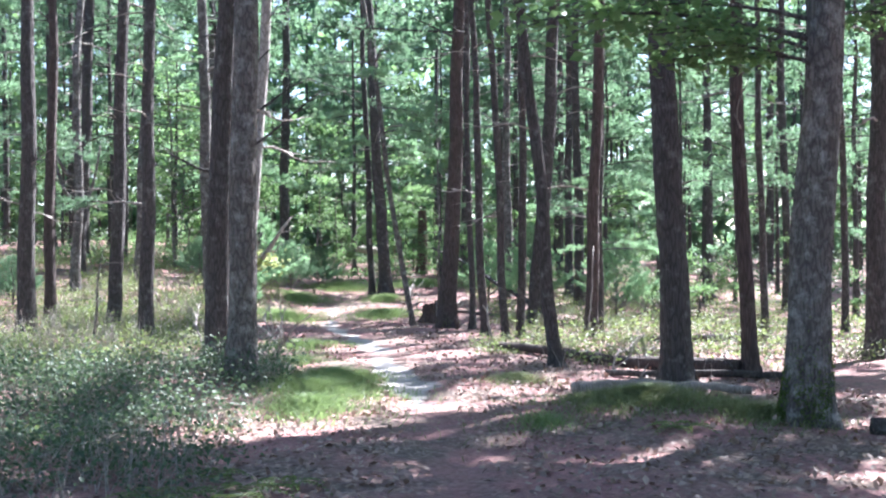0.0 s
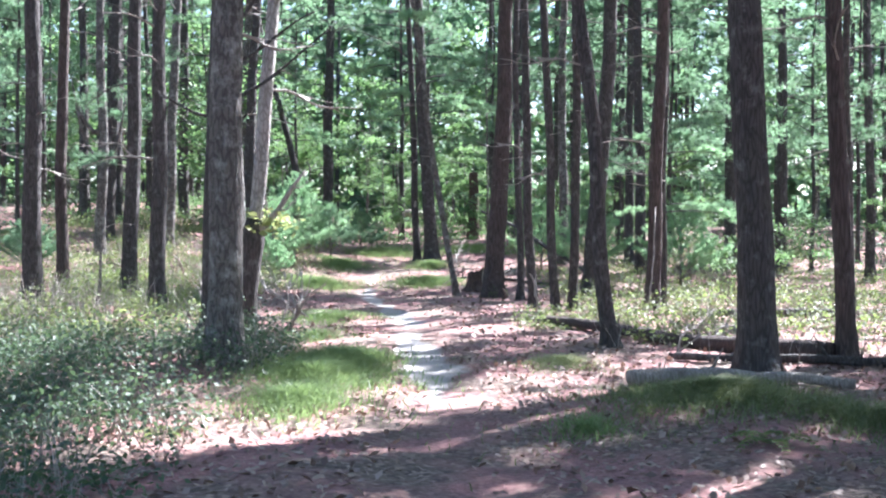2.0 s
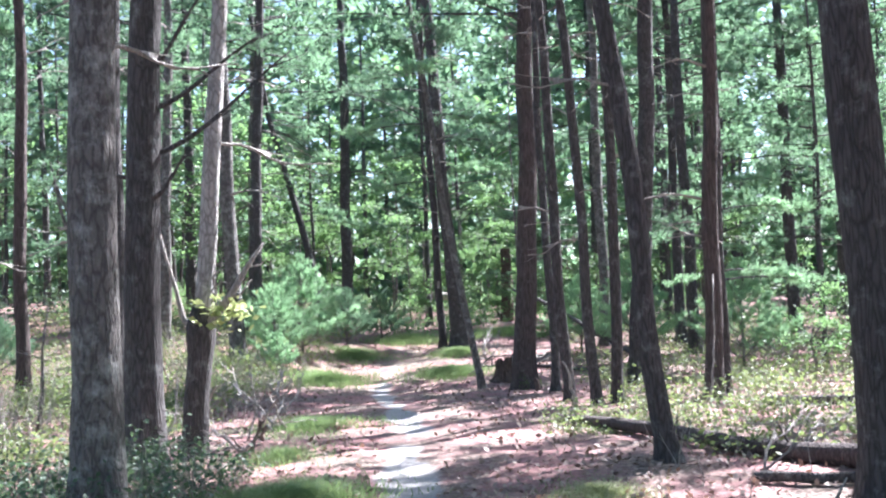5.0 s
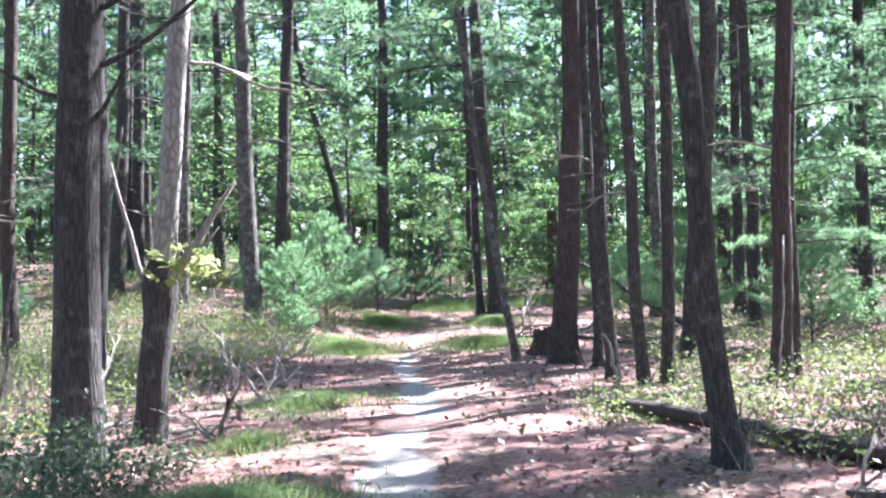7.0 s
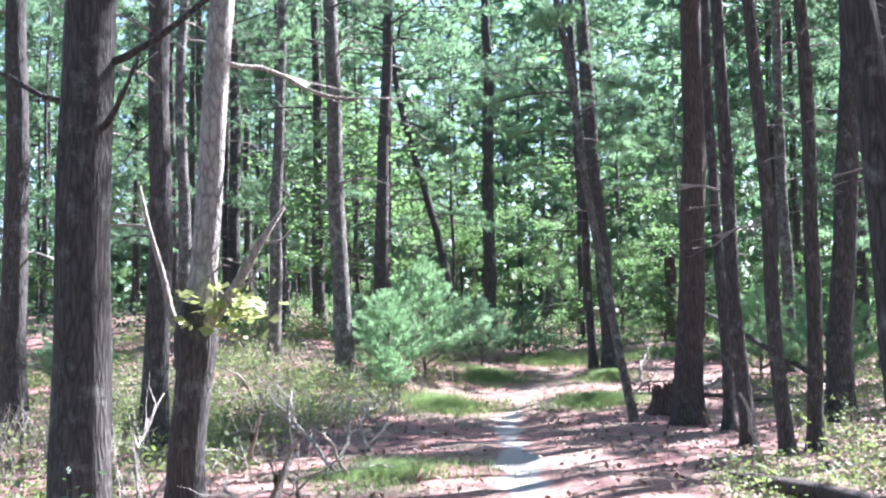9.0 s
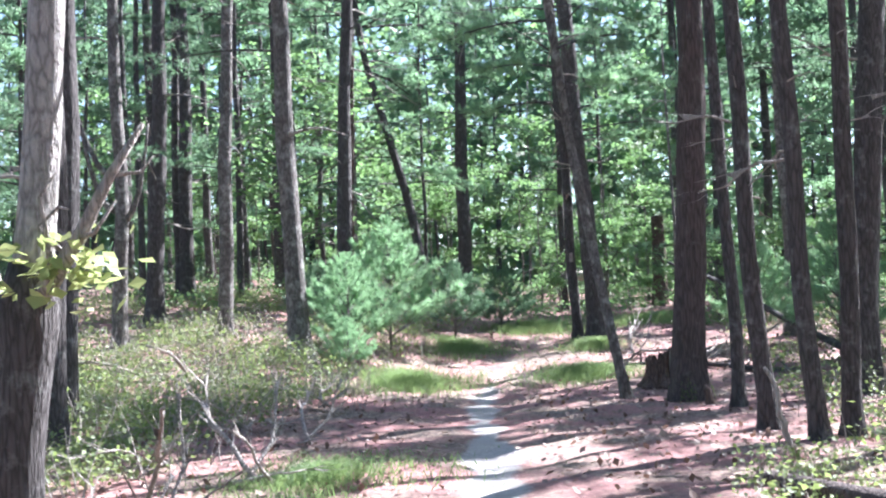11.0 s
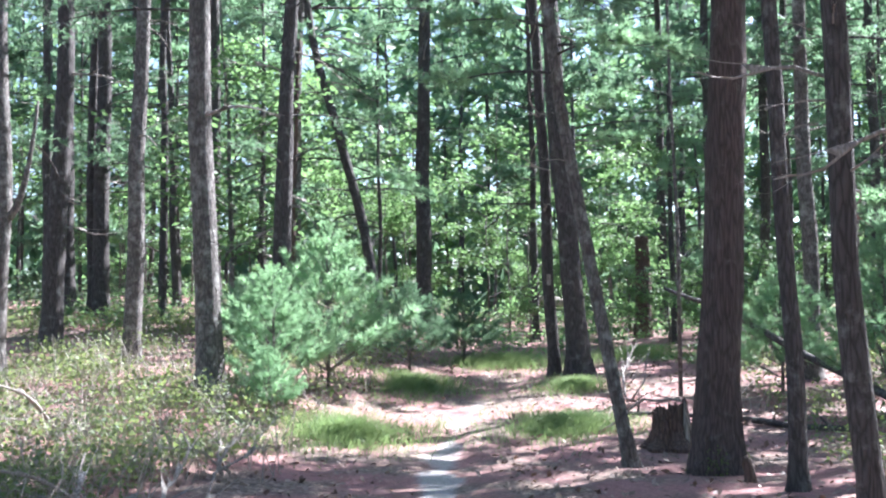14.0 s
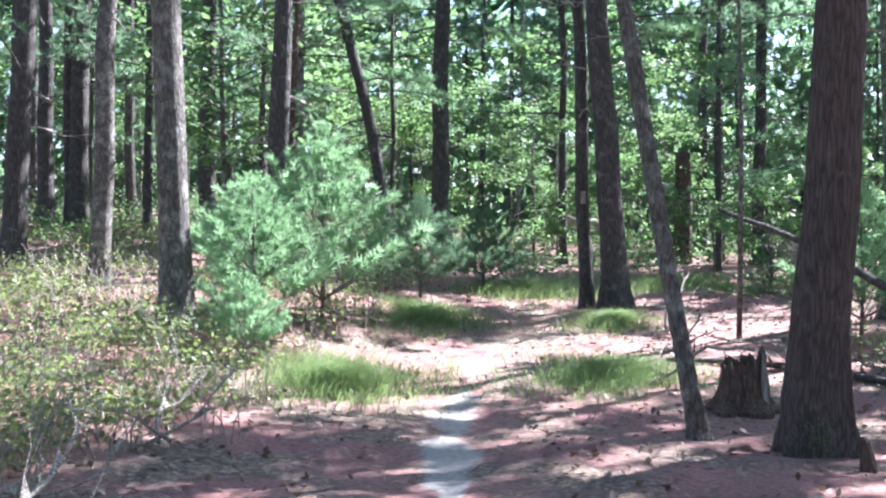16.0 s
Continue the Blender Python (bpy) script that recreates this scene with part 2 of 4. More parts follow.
# ---- ground ----
def make_ground():
    xs = np.concatenate([[-420, -200, -100, -60, -40, -30, -22], np.arange(-16, 14.01, 0.16), [18, 24, 32, 42, 60, 100, 200, 420]])
    ys = np.concatenate([[-420, -180, -80, -40, -20, -10], np.arange(-5, 56.01, 0.18), [58, 61, 65, 70, 76, 84, 94, 110, 140, 200, 420]])
    gx, gy = np.meshgrid(xs, ys)
    away = np.abs(gx - trail_x(gy))
    z = height(gx, gy) - 0.05 * np.exp(-(away / 0.5) ** 2)
    z = z + rng.normal(0, 0.006, z.shape) * (np.abs(gx) < 17)
    nx = len(xs)
    i = (np.arange(len(ys) - 1)[:, None] * nx + np.arange(nx - 1)[None]).ravel()
    me = bpy.data.meshes.new("ground")
    me.from_pydata(np.stack([gx, gy, z], -1).reshape(-1, 3).tolist(), [], np.stack([i, i + 1, i + nx + 1, i + nx], 1).tolist())
    wide = 0.13 + 0.05 * np.sin(gy * 0.9) + 0.05 * np.sin(gy * 2.7 + 1) + 0.08 * np.exp(-((gy - 13.8) / 2.0) ** 2)
    worn = smooth_step(10.8, 13.2, gy) * (1 - smooth_step(33, 38, gy)) * (1 - 0.35 * smooth_step(26, 30.5, gy))
    sand = (1 - smooth_step(wide * 0.2, wide * 2.4, away + 0.08 * np.sin(3.1 * gy + 5 * gx) * np.sin(1.9 * gy))) * worn
    at = me.attributes.new("sand", "FLOAT", "POINT")
    at.data.foreach_set("value", sand.ravel())
    me.materials.append(FLOOR)
    me.polygons.foreach_set("use_smooth", [True] * len(me.polygons))
    tagged(new("ground", me), "forest floor of pine needles and dry leaves with a worn sandy footpath", "ground", kind="structure")


make_ground()


# ---- trees ----
def trunk_mesh(r, h, lean, mat, seed, bend=0.0, sides=16, flare=0.55, top=0.3):
    rs = np.random.default_rng(seed)
    zs = np.concatenate([[-0.25, 0, 0.06, 0.14, 0.25, 0.4, 0.6, 0.9, 1.3], np.linspace(1.8, h, 20)])
    ph = rs.uniform(0, 6.28, 6)
    verts, faces = [], []
    for z in zs:
        rad = r * (1 - (1 - top) * max(z, 0) / h)
        cx = lean * z * (1 - 0.25 * z / h) + bend * math.sin(z * 0.9 + ph[0]) * min(1, z / 2) + 0.012 * math.sin(z * 2.1 + ph[1])
        cy = 0.015 * math.sin(z * 1.1 + ph[2]) * z / 3 + 0.012 * math.sin(z * 2.7 + ph[3])
        for k in range(sides):
            a = 2 * math.pi * k / sides
            root = flare * math.exp(-max(z, 0) / (1.3 * r + 0.06)) * (0.75 + 0.5 * math.sin(4 * a + ph[4]) + 0.25 * math.sin(7 * a + ph[5]))
            bumpy = 1 + 0.035 * math.sin(5 * a + 2.3 * z + ph[1]) + 0.03 * rs.normal()
            q = rad * (bumpy + max(root, -0.1))
            verts.append((cx + q * math.cos(a), cy + q * math.sin(a), z))
    n = len(zs)
    for i in range(n - 1):
        for k in range(sides):
            a, b = i * sides + k, i * sides + (k + 1) % sides
            faces.append((a, b, b + sides, a + sides))
    faces.append(tuple(range((n - 1) * sides, n * sides)))
    b = Build()
    b.add(verts, faces)
    return b.mesh("trunk", [mat])


def dead_limb_mesh(length, r):
    """A bare limb whose side twigs grow out of its own faces, as one connected skin."""
    pts, p, d = [], np.zeros(3), unit(np.array([1.0, 0, rng.uniform(-0.1, 0.35)]))
    for i in range(9):
        pts.append(p.copy())
        p = p + d * length / 8
        d = unit(d + rng.normal(0, 0.14, 3))
    verts, faces = tube(pts, np.linspace(r, r * 0.22, 9) * rng.uniform(0.88, 1.12, 9), 6)
    for k in rng.choice(np.arange(2, 8), rng.integers(3, 6), replace=False):
        quad = faces[k * 6 + rng.integers(6)]
        if quad is None:
            continue
        faces[faces.index(quad)] = None
        c = np.mean([verts[q] for q in quad], 0)
        e = unit(unit(c - pts[k]) + np.array([0.8, 0, 0.1]) + rng.normal(0, 0.3, 3))
        l, last = length * rng.uniform(0.15, 0.42), quad
        for u, w in ((0.25, 0.55), (0.6, 0.45), (1.0, 0.2)):
            c2 = c + e * l * u + rng.normal(0, 0.03 * l, 3)
            ring = []
            for q in quad:
                v = np.array(verts[q]) - c
                ring.append(len(verts))
                verts.append(tuple(c2 + unit(v) * min(np.linalg.norm(v), r) * w))
            faces += [(last[a], last[(a + 1) % 4], ring[(a + 1) % 4], ring[a]) for a in range(4)]
            last = ring
        faces.append(tuple(last))
    b = Build()
    b.add(verts, [f for f in faces if f is not None])
    return b.mesh("dead_limb", [DEADWOOD])


def bough_mesh(length, mat, leafy=False, count=14):
    """A living bough: a drooping stem, side shoots, and needle bundles or leaves on them."""
    b = Build()
    stem = [np.array([length * t, 0, 0.22 * length * t - 0.24 * length * t * t]) for t in np.linspace(0, 1, 6)]
    b.add(*tube(stem, np.linspace(0.022, 0.005, 6), 5))
    tips, dirs = [], []
    for i in range(13):
        t = rng.uniform(0.28, 1)
        o = np.array([length * t, 0, 0.22 * length * t - 0.24 * length * t * t])
        s = rng.choice([-1, 1])
        e = unit(np.array([rng.uniform(0.5, 1.0), s * rng.uniform(0.4, 1.1), rng.normal(0.05, 0.18)]))
        l = length * rng.uniform(0.16, 0.42) * (1.15 - 0.6 * t)
        b.add(*tube([o, o + e * l], (0.006, 0.003), 3, False))
        for u in (0.35, 0.6, 0.8, 1.0):
            tips.append(o + e * l * u + rng.normal(0, 0.03, 3))
            dirs.append(unit(e + np.array([0, 0, 0.35])))
    tips.append(stem[-1])
    dirs.append(np.array([1.0, 0, 0.2]))
    tips, dirs = np.array(tips), np.array(dirs)
    if leafy:
        c = np.repeat(tips, 5, 0) + rng.normal(0, 0.09, (len(tips) * 5, 3))
        b.add(*leaves(c, 0.11, 0.8), slot=1)
    else:
        b.add(*tufts(tips, dirs, count, 0.155, 0.016, 0.75), slot=1)
    return b.mesh("bough", [BARK_PINE, mat], False)


def pine_crown_mesh(h, r, count, fat=0.05, mat=None):
    """A tall open pine crown of bough clumps with gaps between them."""
    b = Build()
    cs, ds = [], []
    for i in range(26):
        t = rng.uniform(0, 1) ** 0.8
        a = rng.uniform(0, 6.28)
        reach = r * (1.05 - 0.75 * t) * rng.uniform(0.5, 1.1)
        e = np.array([math.cos(a), math.sin(a), rng.uniform(0.0, 0.3)])
        o = np.array([0, 0, h * t])
        b.add(*tube([o, o + e * reach], (0.035, 0.008), 4, False))
        k = count // 26
        u = rng.uniform(0.35, 1.05, (k, 1))
        cs.append(o + e * reach * u + rng.normal(0, 0.22, (k, 3)) * (1, 1, 0.45))
        ds.append(np.repeat(e[None], k, 0) + (0, 0, 0.5))
    cs, ds = np.concatenate(cs), np.concatenate(ds)
    b.add(*tufts(cs, ds, 8, 0.32, fat, 0.9), slot=1)
    return b.mesh("crown", [BARK_PINE, mat or NEEDLE], False)


def leaf_crown_mesh(h, r, count, size):
    b = Build()
    cs = []
    for i in range(30):
        t = rng.uniform(0.05, 1)
        a = rng.uniform(0, 6.28)
        reach = r * math.sin(math.pi * min(1, 0.2 + 0.75 * t)) * rng.uniform(0.4, 1.1)
        e = np.array([math.cos(a), math.sin(a), rng.uniform(0.1, 0.6)])
        o = np.array([0, 0, h * t * 0.85])
        b.add(*tube([o, o + e * reach], (0.02, 0.005), 4, False))
        k = count // 30
        cs.append(o + e * reach * rng.uniform(0.3, 1.1, (k, 1)) + rng.normal(0, 0.26, (k, 3)) * (1, 1, 0.5))
    b.add(*leaves(np.concatenate(cs), size, 0.9), slot=1)
    return b.mesh("crown", [BARK_GREY, LEAF], False)


DEAD = [dead_limb_mesh(l, r) for l, r in ((0.7, 0.014), (1.1, 0.018), (1.6, 0.024), (0.9, 0.016), (1.7, 0.03))]
BOUGH = [bough_mesh(l, NEEDLE) for l in (1.5, 1.9, 2.3, 1.7, 2.7)]
BOUGH_LEAF = [bough_mesh(l, LEAF, True) for l in (1.3, 1.8, 2.2)]
CROWN = [pine_crown_mesh(rng.uniform(8, 10), rng.uniform(2.6, 3.4), 420, 0.062) for i in range(6)]
CROWN_LOW = [pine_crown_mesh(rng.uniform(9, 12), rng.uniform(2.4, 3.2), 780, 0.066) for i in range(5)]
CROWN_SUNLIT = [pine_crown_mesh(rng.uniform(9, 12), rng.uniform(2.4, 3.2), 620, 0.045, NEEDLE_SUNLIT) for i in range(4)]
CROWN_LEAF = [leaf_crown_mesh(rng.uniform(4.5, 7), rng.uniform(1.9, 2.8), 1800, 0.18) for i in range(5)]


def on_trunk(lean, h, z):
    return lean * z * (1 - 0.25 * z / h)


def tree(x, y, r, lean, mat, seed, label, h=17.0, bend=0.0, dead=6, boughs=0, crown=True, low=3.0, sides=16, group="trees beside the trail", flare=0.55):
    rs = np.random.default_rng(seed + 100)
    root = new("tree")
    root.matrix_basis = pose(x, y, ground_z(x, y))
    tagged(root, label, "tree", group)
    part("trunk", trunk_mesh(r, h, lean, mat, seed, bend, sides, flare), root)
    for i in range(int(dead * 1.5)):
        z = rs.uniform(low - 0.7, low + 5.5)
        s = rs.uniform(0.6, 1.1) * (0.75 if r < 0.1 else 1)
        part("dead_limb", DEAD[rs.integers(len(DEAD))], root, pose(on_trunk(lean, h, z), 0, z, 0, rs.uniform(-20, 5), rs.uniform(0, 360)) @ Matrix.Scale(s, 4))
    for i in range(boughs):
        z = rs.uniform(max(low, 2.6), low + 8)
        part("bough", BOUGH[rs.integers(len(BOUGH))], root, pose(on_trunk(lean, h, z), 0, z, rs.uniform(-15, 15), rs.uniform(-12, 15), rs.uniform(0, 360)) @ Matrix.Scale(rs.uniform(0.8, 1.3), 4))
    if crown:
        zc = h - rs.uniform(8.0, 9.5) * crown
        part("crown", CROWN[rs.integers(len(CROWN))], root, pose(on_trunk(lean, h, zc), 0, zc, 0, 0, rs.uniform(0, 360)) @ Matrix.Scale(crown, 4))
    return root


P_DARK = "tall pine with dark furrowed bark and dead side twigs"
P_GREY = "tall tree with grey lichened bark beside the footpath"
P_RED = "tall pine with reddish brown ridged bark"
P_THIN = "slender dark pine with short dead twigs"
# x, y, radius, lean, bark, label, dead limbs, living boughs, bend, lowest limb
TREES = [
    (4.26, 9.84, 0.21, 0.056, BARK_GREY, "broad grey tree with a green mossy flared base", 2, 0, 0.02, 4.5),
    (8.19, 17.4, 0.17, 0.017, BARK_PINE, P_DARK, 5, 0, 0, 3),
    (5.19, 14.5, 0.106, -0.028, BARK_RED, "slim crooked tree with reddish brown bark", 3, 0, 0.05, 3),
    (8.60, 24.2, 0.085, -0.016, BARK_PINE, P_THIN, 6, 1, 0, 3),
    (12.1, 32.7, 0.13, -0.018, BARK_PINE, P_DARK, 6, 4, 0, 3),
    (10.5, 24.4, 0.086, -0.015, BARK_PINE, P_THIN, 6, 3, 0, 3),
    (10.3, 34.7, 0.155, 0, BARK_PINE, P_DARK, 6, 6, 0, 3),
    (-7.6, 25.4, 0.20, 0.005, BARK_PINE, P_DARK, 6, 1, 0, 3),
    (-7.67, 27.5, 0.137, 0.010, BARK_RED, P_RED, 6, 1, 0, 3),
    (-8.80, 34.4, 0.15, 0.015, BARK_GREY, "crooked grey tree forking into curved limbs", 3, 0, 0.07, 3.4),
    (-4.66, 23.6, 0.155, 0.021, BARK_PINE, P_DARK, 6, 1, 0, 3.2),
    (-11.36, 41.45, 0.10, 0, BARK_PINE, P_DARK, 6, 4, 0, 3),
    (-10.8, 42.6, 0.134, 0.005, BARK_PINE, P_DARK, 6, 4, 0, 3),
    (3.95, 13.45, 0.19, -0.052, BARK_PINE, "stout pine with scaly bark and a pale lichen band", 3, 0, 0, 4),
    (2.83, 16.3, 0.10, -0.102, BARK_PINE, "leaning dark crooked pine beside the trail", 4, 0, 0.05, 3.4),
    (-1.45, 13.05, 0.175, 0.008, BARK_GREY, "smooth grey tree lit along one edge", 3, 0, 0.02, 3.2),
    (4.15, 28.6, 0.20, 0.075, BARK_PINE, "leaning thick pine with dark bark", 4, 2, 0, 4),
    (6.31, 34.6, 0.153, -0.012, BARK_PINE, P_DARK, 7, 8, 0, 3),
    (4.75, 24.0, 0.143, 0.033, BARK_RED, P_RED, 7, 2, 0, 3),
    (5.06, 24.6, 0.067, 0.012, BARK_PINE, P_THIN, 5, 1, 0, 3),
    (9.81, 38.6, 0.18, 0, BARK_PINE, P_DARK, 6, 6, 0, 3),
    (10.87, 36.6, 0.146, 0.001, BARK_PINE, P_DARK, 6, 6, 0, 3),
    (-2.30, 17.0, 0.195, 0.034, BARK_PINE, "stout pine with deeply furrowed grey-brown bark", 4, 0, 0, 3.0),
    (1.92, 28.7, 0.225, 0.05, BARK_RED, "large pine with ridged reddish bark and mossy foot", 5, 0, 0, 4.2),
    (1.06, 29.1, 0.074, -0.165, BARK_GREY, "leaning slender tree with mottled bark", 5, 4, 0.04, 3.6),
    (2.42, 27.0, 0.080, -0.018, BARK_PINE, P_THIN, 6, 0, 0, 3),
    (2.50, 24.6, 0.094, -0.037, BARK_PINE, P_THIN, 6, 0, 0.03, 3),
    (2.85, 23.6, 0.086, -0.045, BARK_PINE, P_THIN, 6, 0, 0.03, 3),
    (3.22, 24.0, 0.092, 0.014, BARK_PINE, P_THIN, 6, 0, 0, 3),
    (4.42, 37.5, 0.15, 0.0, BARK_GREY, P_GREY, 6, 4, 0, 3),
    (6.37, 37.0, 0.147, 0.004, BARK_PINE, P_DARK, 6, 9, 0, 3),
    (-5.90, 26.3, 0.165, 0.037, BARK_PINE, P_DARK, 8, 4, 0, 2.8),
    (-7.35, 36.4, 0.16, 0.04, BARK_GREY, P_GREY, 6, 3, 0, 3),
    (-8.90, 45.7, 0.206, 0.003, BARK_PINE, P_DARK, 6, 9, 0, 3),
    (-5.64, 39.7, 0.20, 0.06, BARK_PINE, P_DARK, 6, 9, 0, 3.2),
    (-4.50, 32.2, 0.185, -0.034, BARK_GREY, "pine with grey bark and white lichen near its foot", 8, 3, 0, 3.4),
    (-3.62, 46.5, 0.215, 0.016, BARK_PINE, P_DARK, 7, 10, 0, 4),
    (-15.9, 51.0, 0.148, -0.015, BARK_PINE, P_DARK, 6, 4, 0, 3),
    (-12.2, 44.4, 0.187, -0.012, BARK_PINE, P_DARK, 6, 3, 0, 3),
    (-10.5, 42.4, 0.198, 0.010, BARK_PINE, P_DARK, 6, 3, 0, 3),
    (-9.02, 42.4, 0.099, 0.006, BARK_PINE, P_THIN, 6, 3, 0, 3),
    (-6.34, 43.4, 0.225, 0.038, BARK_GREY, P_GREY, 6, 10, 0, 4),
    (-3.79, 42.4, 0.13, -0.26, BARK_PINE, "strongly leaning dark pine with dead twigs", 8, 8, 0.08, 2),
    (-0.04, 38.6, 0.113, -0.035, BARK_PINE, "slim pine with a small pale trail mark", 6, 2, 0.03, 3),
    (0.43, 38.25, 0.205, -0.064, BARK_PINE, P_DARK, 6, 8, 0, 4),
    (-9.59, 38.0, 0.21, 0.05, BARK_PINE, P_DARK, 6, 3, 0, 3),
]
for n, (x, y, r, lean, mat, label, dead, boughs, bend, low) in enumerate(TREES):
    tree(x, y, r, lean, mat, n, label, 22.0 if n in (24, 43, 44) else 15.5 + (n * 37 % 50) / 10, bend or 0.03, dead, boughs, 0.4 if label in (P_THIN, P_RED) and 20 < y < 28 and 0 < x < 6 else 1.0, low, 20 if y < 30 else 12)


# extra crowns added to these trees only to shade the ground
for n, z in ((0, 5.2), (1, 6.6), (2, 6.4), (3, 7.5), (5, 7.5), (13, 6.2), (13, 8.6), (14, 7.0), (14, 9.0), (14, 6.4), (15, 6.8), (22, 7.5), (17, 7.0), (30, 7.0), (20, 6.0), (21, 6.0)):
    host = [o for o in scene.objects if o.name.startswith("tree")][n]
    part("lower_crown", CROWN_LOW[n % 5], host, pose(TREES[n][3] * z, 0, z, 0, 0, 70 * n + 40 * z) @ Matrix.Scale(1.1 if n == 14 else 0.85, 4))


def furrowed_pine_limbs():
    """Long dark limbs that reach from the furrowed pine towards the trail."""
    host = [o for o in scene.objects if o.get("label", "").startswith("stout pine with deeply")][0]
    for z, rise, reach, side in ((3.7, 0.63, 1.2, -0.1), (3.2, 1.0, 1.5, 0.1), (4.1, 0.7, 0.7, -0.3), (2.75, 0.35, 0.5, -0.35), (3.0, 0.25, -0.9, 0.2)):
        b = Build()
        pts = [np.array([0.037 * z + reach * t, side * t, z + rise * (t ** 1.2) + 0.05 * math.sin(5 * t + z)]) for t in np.linspace(0, 1, 8)]
        b.add(*tube(pts, np.linspace(0.032, 0.008, 8), 7))
        for i in (3, 5, 6):
            e = np.array([0.25 * reach, 0.12 * (-1) ** i, 0.16])
            b.add(*tube([pts[i], pts[i] + e], (0.009, 0.003), 4))
        part("limb", b.mesh("limb", [BARK_PINE]), host)


furrowed_pine_limbs()


def crooked_tree_limbs():
    """Two thick limbs that curve up from the fork of the crooked grey tree."""
    host = [o for o in scene.objects if o.get("label", "").startswith("crooked grey")][0]
    for side, z, rise in ((-1, 2.7, 2.2), (1, 2.5, 1.9), (-1, 3.4, 1.4)):
        pts = [(0.04 + side * 0.75 * t ** 0.6, -0.2 * t, z + rise * t ** 1.5) for t in np.linspace(0, 1, 9)]
        b = Build()
        b.add(*tube(pts, np.linspace(0.075, 0.02, 9), 8))
        part("limb", b.mesh("limb", [BARK_GREY]), host)


crooked_tree_limbs()


def forked_tree():
    """The leaning trunk in pale sunlit-toned bark, with a second stem and bare upturned limbs."""
    t = tree(-2.12, 18.3, 0.115, 0.094, BARK_PALE_SUNLIT, 77, "leaning tree with pale sunlit bark tone, a dark swollen fork and bare limbs", 14, 0.02, 3, 0, 0.45, 3.2, 20)
    b = Build()
    b.add(*tube([(0.12, 0, 1.42), (0.30, -0.08, 1.56), (0.50, -0.15, 1.78), (0.70, -0.18, 2.1), (0.90, -0.2, 2.36)], (0.065, 0.054, 0.042, 0.03, 0.012), 7))
    b.add(*tube([(0.30, -0.08, 1.56), (0.36, -0.2, 1.75), (0.34, -0.25, 2.0), (0.45, -0.28, 2.12)], (0.02, 0.016, 0.011, 0.004), 5))
    b.add(*tube([(0.70, -0.18, 2.1), (0.84, -0.1, 2.12), (0.92, -0.12, 2.2)], (0.014, 0.01, 0.004), 5))
    b.add(*tube([(0.50, -0.15, 1.78), (0.64, -0.25, 1.8), (0.76, -0.25, 1.96)], (0.018, 0.013, 0.006), 5))
    b.add(*tube([(0.42, -0.12, 1.69), (0.3, -0.2, 1.85), (0.42, -0.2, 1.95), (0.5, -0.25, 1.93)], (0.018, 0.013, 0.01, 0.005), 5))
    part("limb", b.mesh("limb", [DEADWOOD]), t, label="bare pale upturned limb")
    b = Build()
    b.add(*tube([(0.08, 0, 1.4), (-0.08, 0.05, 1.55), (-0.16, 0.05, 1.9), (-0.26, 0, 2.3), (-0.32, 0, 2.6)], (0.045, 0.035, 0.025, 0.018, 0.008), 7))
    part("limb", b.mesh("limb", [DEADWOOD]), t)
    b = Build()
    levels = ((-0.1, 0.2), (0.0, 0.185), (0.12, 0.165), (0.3, 0.148), (0.6, 0.14), (0.9, 0.137), (1.15, 0.143), (1.32, 0.165), (1.45, 0.168), (1.56, 0.14), (1.68, 0.112))
    b.add(*tube([(on_trunk(0.094, 14, z) + 0.008 * math.sin(7 * z), 0.006 * math.cos(5 * z), z) for z, q in levels], [q for z, q in levels], 14))
    part("lower_bark", b.mesh("lower_bark", [BARK_PINE]), t, label="dark rough bark below the swollen fork")
    b = Build()
    c = np.array([0.42, -0.15, 1.62]) + rng.normal(0, 1, (110, 3)) * (0.16, 0.1, 0.09)
    b.add(*leaves(c, 0.11, 0.5))
    tagged(part("leaf_spray", b.mesh("leaf_spray", [YELLOW], False), t, label="yellow-green leaves on a low limb"), kind="stuff")


forked_tree()

# unseen tall trees added to the side; their crowns shade the trail's start
for n, (x, y) in enumerate(((9.8, 12.6), (8.4, 9.4), (10.8, 15.6), (7.6, 6.4), (12.0, 11.0), (9.8, 7.0), (13.2, 14.2), (6.2, 3.4), (10.9, 18.6))):
    t = tree(x, y, 0.16, 0.0, BARK_PINE, 140 + n, P_DARK, 16.5, 0.02, 3, 0, True, 4.0, 10, "trees of the wood around")
    for z in (5.2, 7.4):
        part("lower_crown", CROWN_LOW[(n + int(z)) % 5], t, pose(0, 0, z, 0, 0, 50 * n + 31 * z))

# pines with green boughs low on their trunks, beyond the first trunks
UNDER = [(8.6, 31.5), (11.4, 35.5), (13.6, 38.0), (8.2, 40.2), (13.0, 30.0), (6.9, 42.5), (11.5, 42.0), (-11.6, 35.8), (-14.0, 40.5), (-8.0, 47.0), (-12.6, 47.5), (-5.0, 47.8), (2.6, 45.5), (15.5, 34.0)]
for n, (x, y) in enumerate(UNDER):
    t = tree(x, y, 0.06 + 0.008 * (n % 5), 0.01, BARK_PINE, 500 + n, "young pine with green boughs down its trunk", 10.0, 0.03, 4, 0, False, 2.2, 10, "young pines under the tall trees")
    part("crown", CROWN_SUNLIT[n % 4], t, pose(0, 0, 1.3 + 0.5 * (n % 3), 0, 0, 77 * n) @ Matrix.Scale(0.62 + 0.05 * (n % 4), 4))
